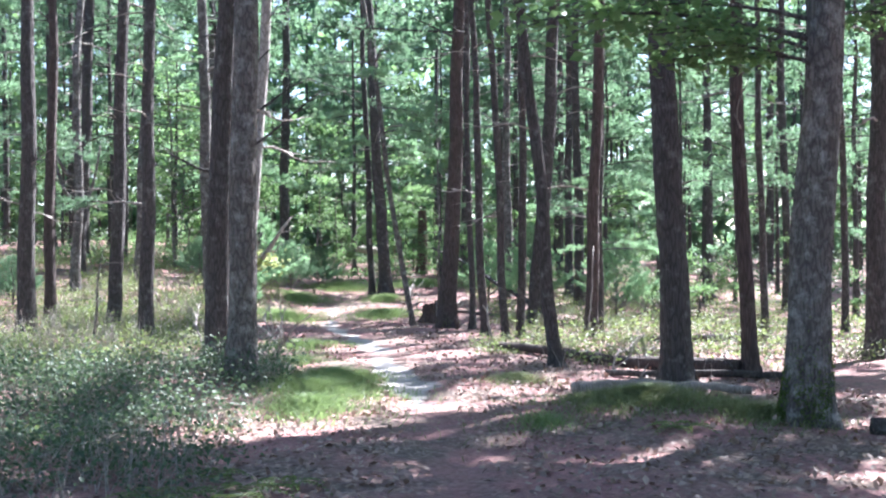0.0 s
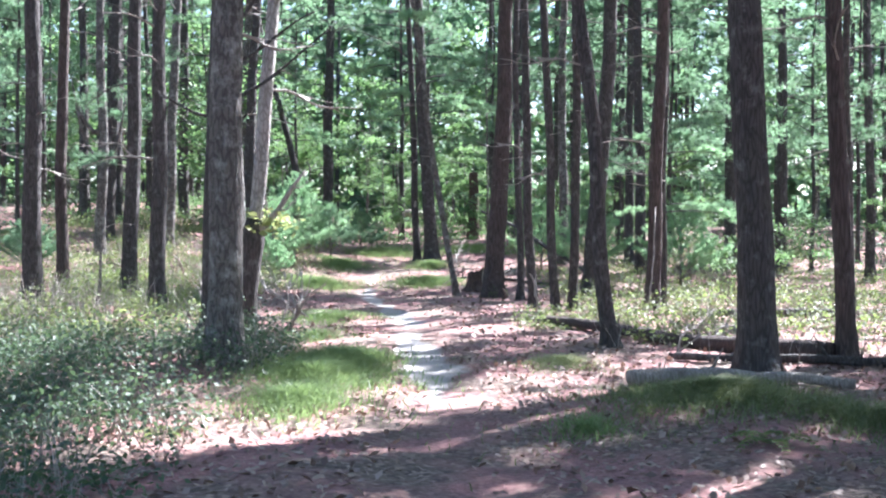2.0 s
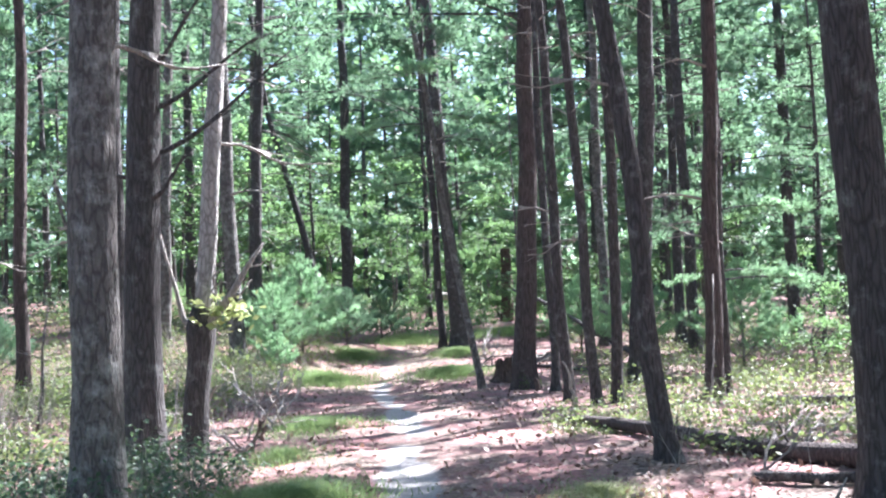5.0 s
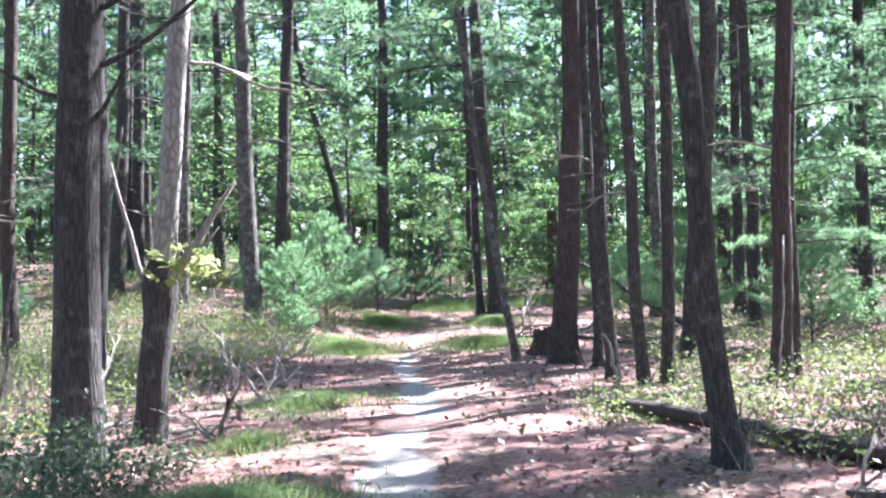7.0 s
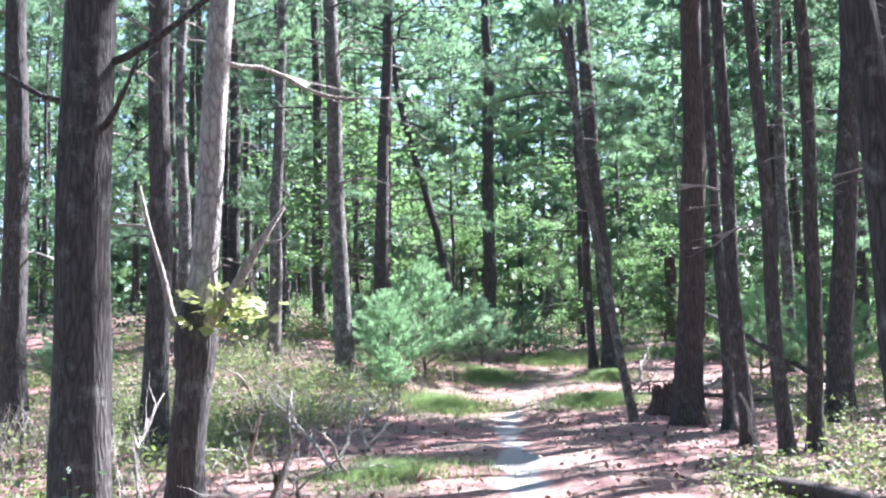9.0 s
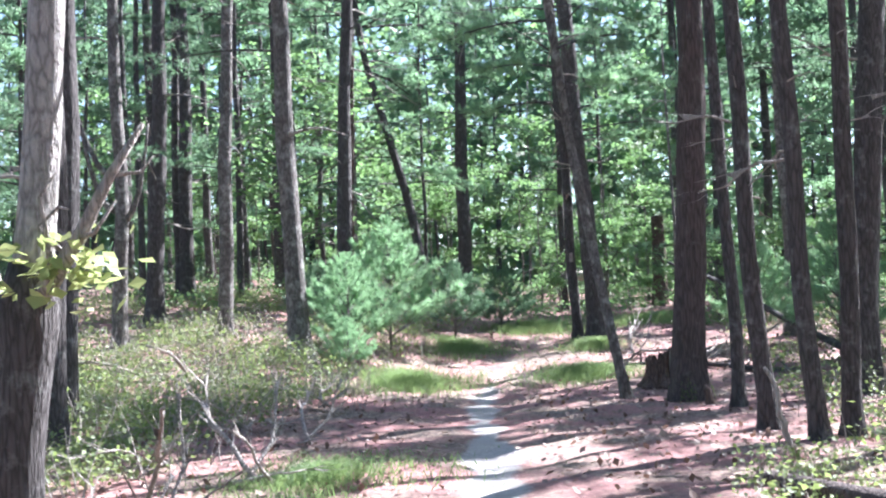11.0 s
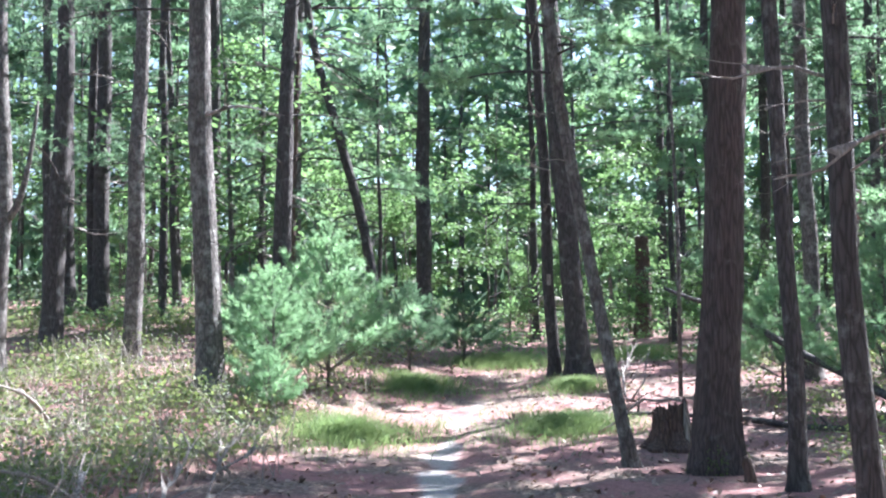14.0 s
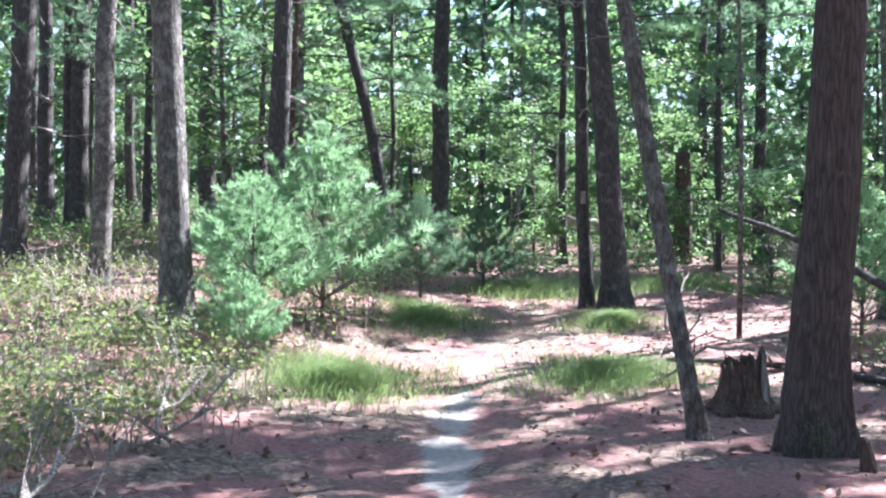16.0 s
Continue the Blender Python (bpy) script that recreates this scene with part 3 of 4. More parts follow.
# dense tall pines added past the bend to shade the ground before them
for n, (x, y) in enumerate(((3.7, 47.5), (6.2, 50.8), (2.8, 53.0), (7.4, 45.6), (5.3, 48.8))):
    t = tree(x, y, 0.15, 0.01, BARK_PINE, 530 + n, P_DARK, 17.5, 0.02, 4, 2, True, 3.5, 10, "trees of the wood around")
    part("lower_crown", CROWN_LOW[n % 5], t, pose(0, 0, 5.0, 0, 0, 64 * n))

# trees behind and to the sides, out of reach of the trail
rs = np.random.default_rng(21)
placed = [(a[0], a[1]) for a in TREES] + UNDER
far = 0
for n in range(5000):
    y = rs.uniform(-14, 78)
    x = rs.uniform(-1, 1) * (16 + 0.42 * max(y, 0))
    gap = 1.75 if y > 41 else 2.4
    if min((x - a) ** 2 + (y - b) ** 2 for a, b in placed) < gap ** 2:
        continue
    if y < 41 and (-0.62 * max(y - 8, 2.5) - 3.5 < x < 0.45 * (y + 3) + 2.2 or abs(x) < 4.5):
        continue
    if y < 64 and abs(x - float(trail_x(y))) < 1.8:
        continue
    if 40 < y < 47 and -2.8 < x < 2 or abs(x + 3.4) < 1.3 and y < 60:
        continue
    along = 0.69 * (x + 3.3) + 0.72 * (y - 34.3)
    if 3 < along < 15 and abs(0.72 * (x + 3.3) - 0.69 * (y - 34.3)) < 2.2:
        continue
    placed.append((x, y))
    far += 1
    kind = rs.uniform()
    grp = "trees of the wood around"
    if kind < 0.46 or (y < 40 and kind < 0.7):
        t = tree(x, y, rs.uniform(0.08, 0.2), rs.normal(0, 0.025), BARK_PINE, 300 + n, P_DARK, rs.uniform(13, 18), 0.02, 3 if y < 60 else 0, 2 if y < 58 else 0, True, 3.0, 8, grp)
    elif kind < 0.80:
        t = tree(x, y, rs.uniform(0.06, 0.13), rs.normal(0, 0.03), BARK_PINE, 300 + n, "young pine with green boughs down its trunk", rs.uniform(9, 13), 0.02, 0, 0, False, 3, 8, grp)
        part("crown", CROWN_LOW[rs.integers(5)], t, pose(0, 0, rs.uniform(0.5, 3.0), 0, 0, rs.uniform(0, 360)))
    else:
        t = tree(x, y, rs.uniform(0.05, 0.1), rs.normal(0, 0.05), BARK_GREY, 300 + n, "broadleaf understory tree with bright green leaves", rs.uniform(6, 9), 0.04, 0, 0, False, 3, 8, grp)
        part("crown", CROWN_LEAF[rs.integers(5)], t, pose(0, 0, rs.uniform(0.8, 2.8), 0, 0, rs.uniform(0, 360)) @ Matrix.Scale(rs.uniform(0.9, 1.4), 4))
    if far > 245:
        break


# far woods that close the view
def far_woods():
    n = 17000
    b = Build()
    a = np.where(rng.uniform(0, 1, n) < 0.55, rng.normal(0, 0.42, n), rng.uniform(0, 6.283, n))
    d = rng.uniform(62, 105, n)
    x, y = d * np.sin(a), 10 + d * np.cos(a)
    c = np.stack([x, y, height(x, y) + rng.uniform(0, 1, n) ** 1.5 * 26], 1)
    k = n * 7 // 10
    b.add(*tufts(c[:k], np.tile((0, 0, 0.3), (k, 1)), 8, 1.3, 0.5, 1.0))
    b.add(*leaves(np.repeat(c[k:], 6, 0) + rng.normal(0, 0.8, ((n - k) * 6, 3)), 0.75, 0.5), slot=1)
    tagged(new("far_woods", b.mesh("far_woods", [NEEDLE, LEAF], False)), "distant dense green woodland foliage", "woods", kind="stuff")


far_woods()


# ---- young pines and saplings ----
def young_pine(x, y, h, r, seed, label, kinds=None):
    rs = np.random.default_rng(seed)
    root = new("young_pine")
    root.matrix_basis = pose(x, y, ground_z(x, y))
    tagged(root, label, "young pine", "young pines")
    b = Build()
    b.add(*tube([(0, 0, -0.1), (0.02, 0, h * 0.4), (0, 0.02, h * 0.75), (0, 0, h)], (0.03, 0.022, 0.012, 0.004), 7))
    part("trunk", b.mesh("trunk", [BARK_GREY]), root)
    k = 0
    for z in np.linspace(0.12 * h, 0.97 * h, 9):
        t = z / h
        for a in range(6):
            ang = k * 137.5 + rs.uniform(-15, 15)
            k += 1
            s = r * (1.1 - t ** 1.3) * rs.uniform(0.75, 1.1) + 0.12
            part("bough", (kinds or YOUNG)[rs.integers(4)], root, pose(0, 0, z, 0, -22 - 40 * t, ang) @ Matrix.Scale(s, 4))


def young_bough(mat):
    b = Build()
    b.add(*tube([(0, 0, 0), (0.5, 0, 0.02), (1, 0, 0.1)], (0.012, 0.008, 0.003), 4))
    tips, dirs = [], []
    for i in range(9):
        t = rng.uniform(0.3, 1)
        s = rng.choice([-1, 1])
        e = unit(np.array([0.8, s * rng.uniform(0.2, 0.8), 0.15]))
        for u in (0.5, 1.0):
            tips.append(np.array([t, 0, 0.1 * t * t]) + e * 0.32 * u * (1.2 - 0.6 * t))
            dirs.append(e)
    b.add(*tufts(np.array(tips), np.array(dirs), 24, 0.17, 0.015, 0.65), slot=1)
    return b.mesh("bough", [BARK_GREY, mat], False)


YOUNG = [young_bough(NEEDLE_YOUNG) for i in range(4)]
# the young boughs again, with shade put into a darker needle colour
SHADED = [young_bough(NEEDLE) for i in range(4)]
young_pine(-3.35, 34.3, 2.35, 1.15, 1, "bushy young white pine with pale blue-green needles")
young_pine(-3.75, 32.6, 1.7, 0.85, 5, "bushy young pine growing against a larger one")
young_pine(-3.47, 31.4, 0.75, 0.4, 2, "knee-high pine seedling among shrubs")
young_pine(-2.75, 38.5, 1.5, 0.8, 3, "young pine with needles darkened for shade", SHADED)
young_pine(-1.95, 40.6, 1.3, 0.7, 4, "young pine with needles darkened for shade", SHADED)
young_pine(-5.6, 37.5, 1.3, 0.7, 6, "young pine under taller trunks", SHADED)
young_pine(4.6, 33.0, 2.4, 1.0, 7, "young white pine with soft needles among trunks")
young_pine(3.6, 35.5, 1.8, 0.9, 8, "young white pine with soft needles among trunks")
young_pine(6.6, 30.5, 2.2, 1.0, 9, "young white pine with soft needles among trunks")
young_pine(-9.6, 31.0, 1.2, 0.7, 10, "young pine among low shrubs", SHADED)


def sapling(x, y, h, s, label, mat=None, thin=False):
    root = new("sapling")
    root.matrix_basis = pose(x, y, ground_z(x, y))
    tagged(root, label, "sapling", "saplings")
    b = Build()
    b.add(*tube([(0, 0, -0.1), (0.03, 0, h * 0.3), (-0.03, 0.02, h * 0.65), (0.02, 0, h)], (0.04, 0.03, 0.02, 0.008), 7))
    part("trunk", b.mesh("trunk", [BARK_GREY]), root)
    if not thin:
        for i in range(9):
            z = h * rng.uniform(0.15, 1)
            part("bough", BOUGH_LEAF[rng.integers(3)], root, pose(0, 0, z, 0, rng.uniform(-35, 0), rng.uniform(0, 360)) @ Matrix.Scale(s * rng.uniform(0.5, 0.9), 4))
    else:
        for i in range(5):
            part("dead_limb", DEAD[i], root, pose(0, 0, h * (0.3 + 0.13 * i), 0, -25, 100 * i) @ Matrix.Scale(0.35, 4))
    return root


for x, y, h, s in ((-1.6, 49, 3.6, 1.2), (-0.9, 46.5, 3.0, 1.1), (-2.4, 51.5, 4.2, 1.3), (0.4, 50, 3.5, 1.2), (-1.2, 53.5, 4.5, 1.3), (2.4, 44, 1.5, 0.9), (3.2, 41.5, 1.4, 0.9), (4.2, 43, 1.6, 1.0),
                   (5.5, 46, 2.5, 1.1), (8.0, 45, 2.6, 1.1), (3.0, 50, 3.2, 1.2), (-5.2, 50, 3.6, 1.2), (-7.8, 49, 3.4, 1.2), (-11, 50, 3.4, 1.2), (9.0, 31, 1.6, 0.9), (7.4, 28, 1.1, 0.8), (11.5, 28, 1.5, 0.9)):
    sapling(x, y, h, s, "leafy broadleaf sapling with bright green leaves")
for i in range(26):
    y = 46 + 20 * ((i * 0.618) % 1)
    x = -17 + 34 * ((i * 0.7549) % 1)
    if abs(x - float(trail_x(y))) > 1.6:
        sapling(x, y, 2.0 + 3 * ((i * 0.33) % 1), 1.2, "leafy broadleaf sapling with bright green leaves")
sapling(2.03, 35.4, 8.5, 1, "thin bare-stemmed sapling behind a stump", thin=True)
sapling(-5.45, 22.4, 1.9, 1, "thin dead leaning sapling among shrubs", thin=True).rotation_euler = (0, 0.1, 0)


# ---- stump and fallen wood ----
def stump(x, y):
    root = new("tree_stump")
    root.matrix_basis = pose(x, y, ground_z(x, y))
    tagged(root, "old dark rotting stump with a jagged sloping top", "stump")
    rs = np.random.default_rng(12)
    s = 44
    jag = 0.46 + 0.05 * np.cos(np.arange(s) * 6.283 / s) + 0.035 * np.sin(np.arange(s) * 1.9) + rs.normal(0, 0.028, s)
    verts, faces = [], []
    levels = (-0.12, 0.0, 0.05, 0.12, 0.2, 0.3, 0.4, 0.46)
    for j, z in enumerate(levels):
        for k in range(s):
            a = 6.283 * k / s
            flute = 0.10 * abs(math.sin(3.5 * a + 0.4 * math.sin(9 * z))) + 0.05 * math.sin(11 * a + 6 * z) + rs.normal(0, 0.02)
            q = (0.185 + 0.11 * math.exp(-max(z, 0) / 0.09) * (0.5 + abs(math.sin(2.5 * a + 1)))) * (1 + flute)
            verts.append((q * math.cos(a), q * math.sin(a), jag[k] if j == 7 else min(z, jag[k] - 0.02 * (7 - j))))
    for drop, q in ((0.03, 0.82), (0.13, 0.7), (0.2, 0.35)):
        for k in range(s):
            a = 6.283 * k / s
            verts.append((0.215 * q * math.cos(a), 0.215 * q * math.sin(a), jag[k] - drop + rs.normal(0, 0.012)))
    rings = len(levels) + 3
    for j in range(rings - 1):
        for k in range(s):
            a, c = j * s + k, j * s + (k + 1) % s
            faces.append((a, c, c + s, a + s))
    faces.append(tuple(range((rings - 1) * s, rings * s)))
    b = Build()
    b.add(verts, faces)
    part("bark", b.mesh("bark", [STUMPWOOD], False), root)
    for k, (a, h, w) in enumerate(((0.3, 0.42, 0.05), (5.6, 0.5, 0.045), (1.2, 0.47, 0.04), (4.4, 0.36, 0.05))):
        b = Build()
        b.add(*tube([(0.23 * math.cos(a), 0.23 * math.sin(a), -0.03), (0.215 * math.cos(a), 0.215 * math.sin(a), h * 0.6), (0.205 * math.cos(a), 0.205 * math.sin(a), h + 0.03)], (w, w * 0.8, 0.008), 5))
        part("splinter", b.mesh("splinter", [DEADWOOD if k < 2 else STUMPWOOD], False), root, label="pale weathered wood splinter" if k < 2 else "")


stump(1.56, 30.45)


def broken_stub(x, y):
    """A short snapped stem beside the foot of the large pine."""
    root = new("broken_stub")
    root.matrix_basis = pose(x, y, ground_z(x, y), 0, -8, 0)
    tagged(root, "short snapped dark stem at the foot of a pine", "stump")
    b = Build()
    b.add(*tube([(0, 0, -0.08), (0, 0, 0.02), (0.005, 0, 0.12), (-0.01, 0, 0.2), (-0.015, 0.01, 0.25)], (0.075, 0.062, 0.05, 0.052, 0.03), 9))
    part("stem", b.mesh("stem", [STUMPWOOD]), root)


broken_stub(2.13, 27.85)


def log(name, points, radii, mat, label, stubs=0):
    root = new(name)
    x0, y0, z0 = points[0]
    root.matrix_basis = pose(x0, y0, ground_z(x0, y0))
    tagged(root, label, "fallen log", "fallen wood")
    b = Build()
    fine, rr = [], []
    for (p, q), (r1, r2) in zip(zip(points, points[1:]), zip(radii, radii[1:])):
        for t in np.linspace(0, 1, 6)[:-1]:
            x, y, z = (np.array(p) * (1 - t) + np.array(q) * t)
            fine.append((x - x0 + rng.normal(0, 0.01), y - y0, z + ground_z(x, y) - ground_z(x0, y0) + rng.normal(0, 0.006)))
            rr.append((r1 * (1 - t) + r2 * t) * rng.uniform(0.92, 1.08))
    b.add(*tube(fine, rr, 12))
    part("stem", b.mesh("stem", [mat]), root)
    for i in range(stubs):
        p = fine[rng.integers(1, len(fine) - 1)]
        b = Build()
        e = unit(rng.normal(size=3) + (0, 0, 0.8)) * rng.uniform(0.12, 0.35)
        b.add(*tube([p, np.array(p) + e], (0.02, 0.006), 5))
        part("branch_stub", b.mesh("branch_stub", [mat]), root)


log("fallen_log", [(2.1, 20.9, 0.07), (3.47, 17.4, 0.10), (4.31, 15.5, 0.10), (5.2, 14.2, 0.1)], (0.06, 0.085, 0.10, 0.11), BARK_RED, "long fallen reddish trunk lying beyond the trail", 5)
log("fallen_log", [(2.45, 12.4, 0.07), (3.0, 12.75, 0.08), (3.6, 12.3, 0.07), (4.6, 11.8, 0.06)], (0.085, 0.075, 0.06, 0.045), DEADWOOD, "short weathered log beside a grassy mound", 2)
log("fallen_log", [(3.3, 15.0, 0.05), (4.6, 14.4, 0.06), (6.2, 13.6, 0.06)], (0.04, 0.05, 0.05), BARK_PINE, "thin fallen branch on leaf litter", 3)
log("fallen_log", [(4.6, 9.1, 0.07), (6.2, 9.0, 0.08)], (0.08, 0.09), BARK_PINE, "dark log behind the mossy tree")
log("fallen_log", [(1.0, 33.2, 0.04), (2.4, 32.6, 0.05), (4.4, 31.0, 0.05)], (0.025, 0.04, 0.04), BARK_PINE, "thin fallen branch on pine needles", 4)
log("fallen_log", [(5.2, 22.5, 0.07), (8.5, 21.6, 0.08)], (0.07, 0.09), BARK_PINE, "dark fallen log among shrubs", 2)
log("hung_branch", [(1.95, 37.5, 1.62), (2.9, 36.0, 1.2), (3.8, 33.6, 0.72), (4.8, 31.6, 0.1)], (0.03, 0.045, 0.055, 0.06), BARK_PINE, "dead fallen branch slanting down to the ground", 4)
log("leaning_pole", [(4.42, 22.7, 0.0), (4.55, 22.9, 0.8), (4.72, 23.4, 2.2)], (0.018, 0.014, 0.008), DEADWOOD, "thin pale dead pole leaning on a trunk")
log("leaning_pole", [(2.47, 22.4, -0.02), (2.40, 22.4, 0.35), (2.27, 22.4, 0.85)], (0.03, 0.024, 0.012), DEADWOOD, "short pale dead stick leaning beside slim pines")
log("fallen_log", [(0.75, 31.6, 0.03), (1.3, 31.3, 0.46), (1.8, 30.9, 0.5)], (0.014, 0.018, 0.014), DEADWOOD, "pale stick lying across the old stump")
log("snag_root", [(-2.6, 51.8, 0.05), (-1.8, 52.2, 0.25), (-1.0, 52.6, 0.75), (0.4, 53.0, 0.6)], (0.05, 0.10, 0.16, 0.2), DEADWOOD, "uprooted pale log curving above the ground", 3)


def snag(x, y):
    root = new("snag")
    root.matrix_basis = pose(x, y, ground_z(x, y))
    tagged(root, "broken dark dead trunk standing among foliage", "dead tree")
    part("trunk", trunk_mesh(0.22, 2.6, 0.02, STUMPWOOD, 5, 0, 12, 0.3, 0.8), root)


snag(1.96, 47.5)


def twig_pile(x, y, s, n, seed, label):
    root = new("dead_branch")
    root.matrix_basis = pose(x, y, ground_z(x, y) + 0.03, 0, 0, seed * 67 % 360) @ Matrix.Scale(s, 4)
    tagged(root, label, "dead branch", "dead branches on the ground")
    for i in range(n):
        part("twig", DEAD[(seed + i) % len(DEAD)], root, pose(0.1 * i, 0, 0.02, 0, -10 - 13 * i, 75 * i))


for i, (x, y, s, n) in enumerate(((-1.9, 21.2, 1.1, 4), (-1.6, 18.3, 0.8, 4), (-2.9, 22.4, 1.1, 4), (-1.5, 19.6, 0.9, 4), (-2.7, 19.2, 0.9, 4), (-2.2, 24.0, 0.9, 3), (-2.9, 27.4, 0.9, 3), (-5.2, 29.0, 1.1, 4), (-1.1, 16.6, 0.5, 2), (1.3, 34.5, 0.9, 4), (1.0, 35.6, 0.8, 3), (2.2, 32.6, 0.9, 3), (-3.2, 25.2, 0.8, 3), (-6.6, 30.5, 1.0, 3), (-2.6, 12.2, 0.6, 2), (3.4, 15.2, 0.7, 3), (4.2, 17.0, 0.8, 3), (-2.5, 8.2, 0.6, 2))):
    twig_pile(x, y, s, n, i, "bare pale dead branch lying on the litter")


# ---- low growth ----
def undergrowth(name, label, count, where, mat, leaf, tall, spread, per=16, seed=3):
    b = Build()
    rs = np.random.default_rng(seed)
    pts = []
    while len(pts) < count:
        x, y = where(rs)
        if noise.noise(Vector((x * 0.55, y * 0.55, seed))) < rs.uniform(-0.5, 0.2):
            continue
        if abs(x - float(trail_x(y))) < 1.15:
            continue
        pts.append((x, y, ground_z(x, y), rs.uniform(0.4, 1.1) * (0.85 + 1.1 * noise.noise(Vector((x * 0.9, y * 0.9, 40 + seed))))))
    pts = np.array(pts)
    k = np.repeat(pts, per, 0)
    u = rs.uniform(0.15, 1, len(k))
    c = k[:, :3] + np.stack([rs.normal(0, spread, len(k)) * (0.4 + u), rs.normal(0, spread, len(k)) * (0.4 + u), u * tall * k[:, 3]], 1)
    b.add(*leaves(c, leaf, 0.7))
    s = np.repeat(pts, 2, 0)
    top = s[:, :3] + np.stack([rs.normal(0, spread, len(s)), rs.normal(0, spread, len(s)), tall * s[:, 3]], 1)
    w = np.array([0.004, 0, 0])
    b.add(np.stack([s[:, :3] - w, s[:, :3] + w, top], 1).reshape(-1, 3), np.arange(3 * len(s)).reshape(-1, 3), slot=1)
    tagged(new(name, b.mesh(name, [mat, DEADWOOD], False)), label, "shrubs", kind="stuff")


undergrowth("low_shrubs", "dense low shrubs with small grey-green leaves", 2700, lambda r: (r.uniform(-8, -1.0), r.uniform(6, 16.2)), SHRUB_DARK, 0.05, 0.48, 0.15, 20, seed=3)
undergrowth("low_shrubs", "low shrubs with pale yellowish leaves under pines", 4300, lambda r: (r.uniform(-13, -3.0), r.uniform(16, 44)), SHRUB, 0.065, 0.42, 0.17, 15, seed=5)
undergrowth("low_shrubs", "patchy low shrubs with yellow-green leaves", 2600, lambda r: (r.uniform(3.2, 13), r.uniform(16, 42)), SHRUB, 0.065, 0.42, 0.16, 15, seed=8)
undergrowth("low_shrubs", "leafy low growth at the foot of slim pines", 170, lambda r: (r.uniform(1.9, 3.9), r.uniform(18.8, 22)), SHRUB, 0.05, 0.3, 0.12, 12, seed=9)
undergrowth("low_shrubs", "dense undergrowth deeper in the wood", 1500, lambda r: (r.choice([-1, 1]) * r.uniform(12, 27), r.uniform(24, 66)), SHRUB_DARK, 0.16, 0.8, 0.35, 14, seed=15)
undergrowth("low_shrubs", "tangled shrubs with pale leaves on a low bank", 750, lambda r: (r.uniform(-7.5, -3.3), r.uniform(25, 31.5)), SHRUB, 0.06, 0.5, 0.17, 14, seed=18)
undergrowth("low_shrubs", "green low growth where the trail bends", 1700, lambda r: (r.uniform(-12, 11), r.uniform(40.5, 58)), LEAF, 0.10, 0.65, 0.22, seed=11)


def grass(x, y, rx, ry, count, tall, label, mat=GRASS):
    n = count
    a, d = rng.uniform(0, 6.283, n), np.abs(rng.normal(0, 0.55, n))
    d = d * (1 + 0.3 * np.sin(3 * a + x * 5) + 0.2 * np.sin(5 * a + y * 3))
    px, py = x + rx * d * np.cos(a), y + ry * d * np.sin(a)
    z = height(px, py) - 0.03
    base = np.stack([px, py, z], 1)
    h = tall * rng.uniform(0.5, 1.2, (n, 1)) * (1.15 - 0.5 * np.minimum(d[:, None], 1.4))
    lean = np.stack([rng.normal(0.2, 0.85, n), rng.normal(-0.15, 0.85, n), np.zeros(n)], 1) * h
    w = unit(np.stack([rng.normal(size=n), rng.normal(size=n), np.zeros(n)], 1)) * 0.0045
    mid = base + lean * 0.35 + np.array([0, 0, 1]) * h * 0.65
    tip = base + lean * 1.1 + np.array([0, 0, 1]) * h * 0.85
    v = np.stack([base - w, base + w, mid + w * 0.8, mid - w * 0.8, tip], 1).reshape(-1, 3)
    i = np.arange(n)[:, None] * 5
    b = Build()
    b.add(v, np.concatenate([i, i + 1, i + 2, i + 3], 1))
    b.f += [tuple(int(q) for q in row) for row in np.concatenate([i + 3, i + 2, i + 4], 1)]
    b.m += [0] * n
    tagged(new("grass_patch", b.mesh("grass_patch", [mat], False)), label, "grass", "grass patches", "stuff")


GREEN_G, PALE_G = "soft green woodland grass drooping beside the trail", "thin pale grass on a low mound"
for x, y, rx, ry, n, tall in ((-0.45, 14.3, 0.6, 1.1, 3600, 0.22), (-0.55, 12.9, 0.6, 0.9, 2800, 0.22), (-0.55, 11.4, 0.5, 0.9, 2000, 0.20), (-1.35, 21.6, 0.75, 1.3, 2600, 0.16), (-1.1, 18.0, 0.5, 0.8, 700, 0.16), (-2.45, 31.2, 0.85, 1.2, 4000, 0.26),
                              (-2.3, 36.3, 0.8, 1.6, 2600, 0.24), (0.35, 32.2, 0.75, 1.1, 3600, 0.26), (0.35, 36.6, 0.6, 1.0, 1800, 0.22), (-1.2, 40.6, 1.3, 1.5, 2600, 0.3), (1.6, 42, 1.5, 1.4, 2200, 0.3), (1.75, 10.0, 0.3, 0.5, 400, 0.15)):
    grass(x, y, rx * 1.4, ry * 1.3, int(n * 1.4), tall * 1.0, GREEN_G)
grass(2.9, 11.0, 1.3, 1.3, 8500, 0.16, PALE_G, PALE)
grass(3.9, 10.2, 0.8, 1.0, 2600, 0.18, PALE_G, PALE)
grass(2.0, 14.4, 0.7, 1.4, 1800, 0.12, PALE_G, PALE)


def litter(name, label, count, x0, x1, y0, y1, size, mat, keep):
    x, y = rng.uniform(x0, x1, count), rng.uniform(y0, y1, count)
    ok = np.abs(x - trail_x(y)) > keep * rng.uniform(0.3, 1.6, count)
    x, y = x[ok], y[ok]
    b = Build()
    b.add(*leaves(np.stack([x, y, height(x, y) + rng.uniform(-0.01, 0.025, len(x))], 1), size, 1.1))
    tagged(new(name, b.mesh(name, [mat], False)), label, "leaf litter", kind="stuff")


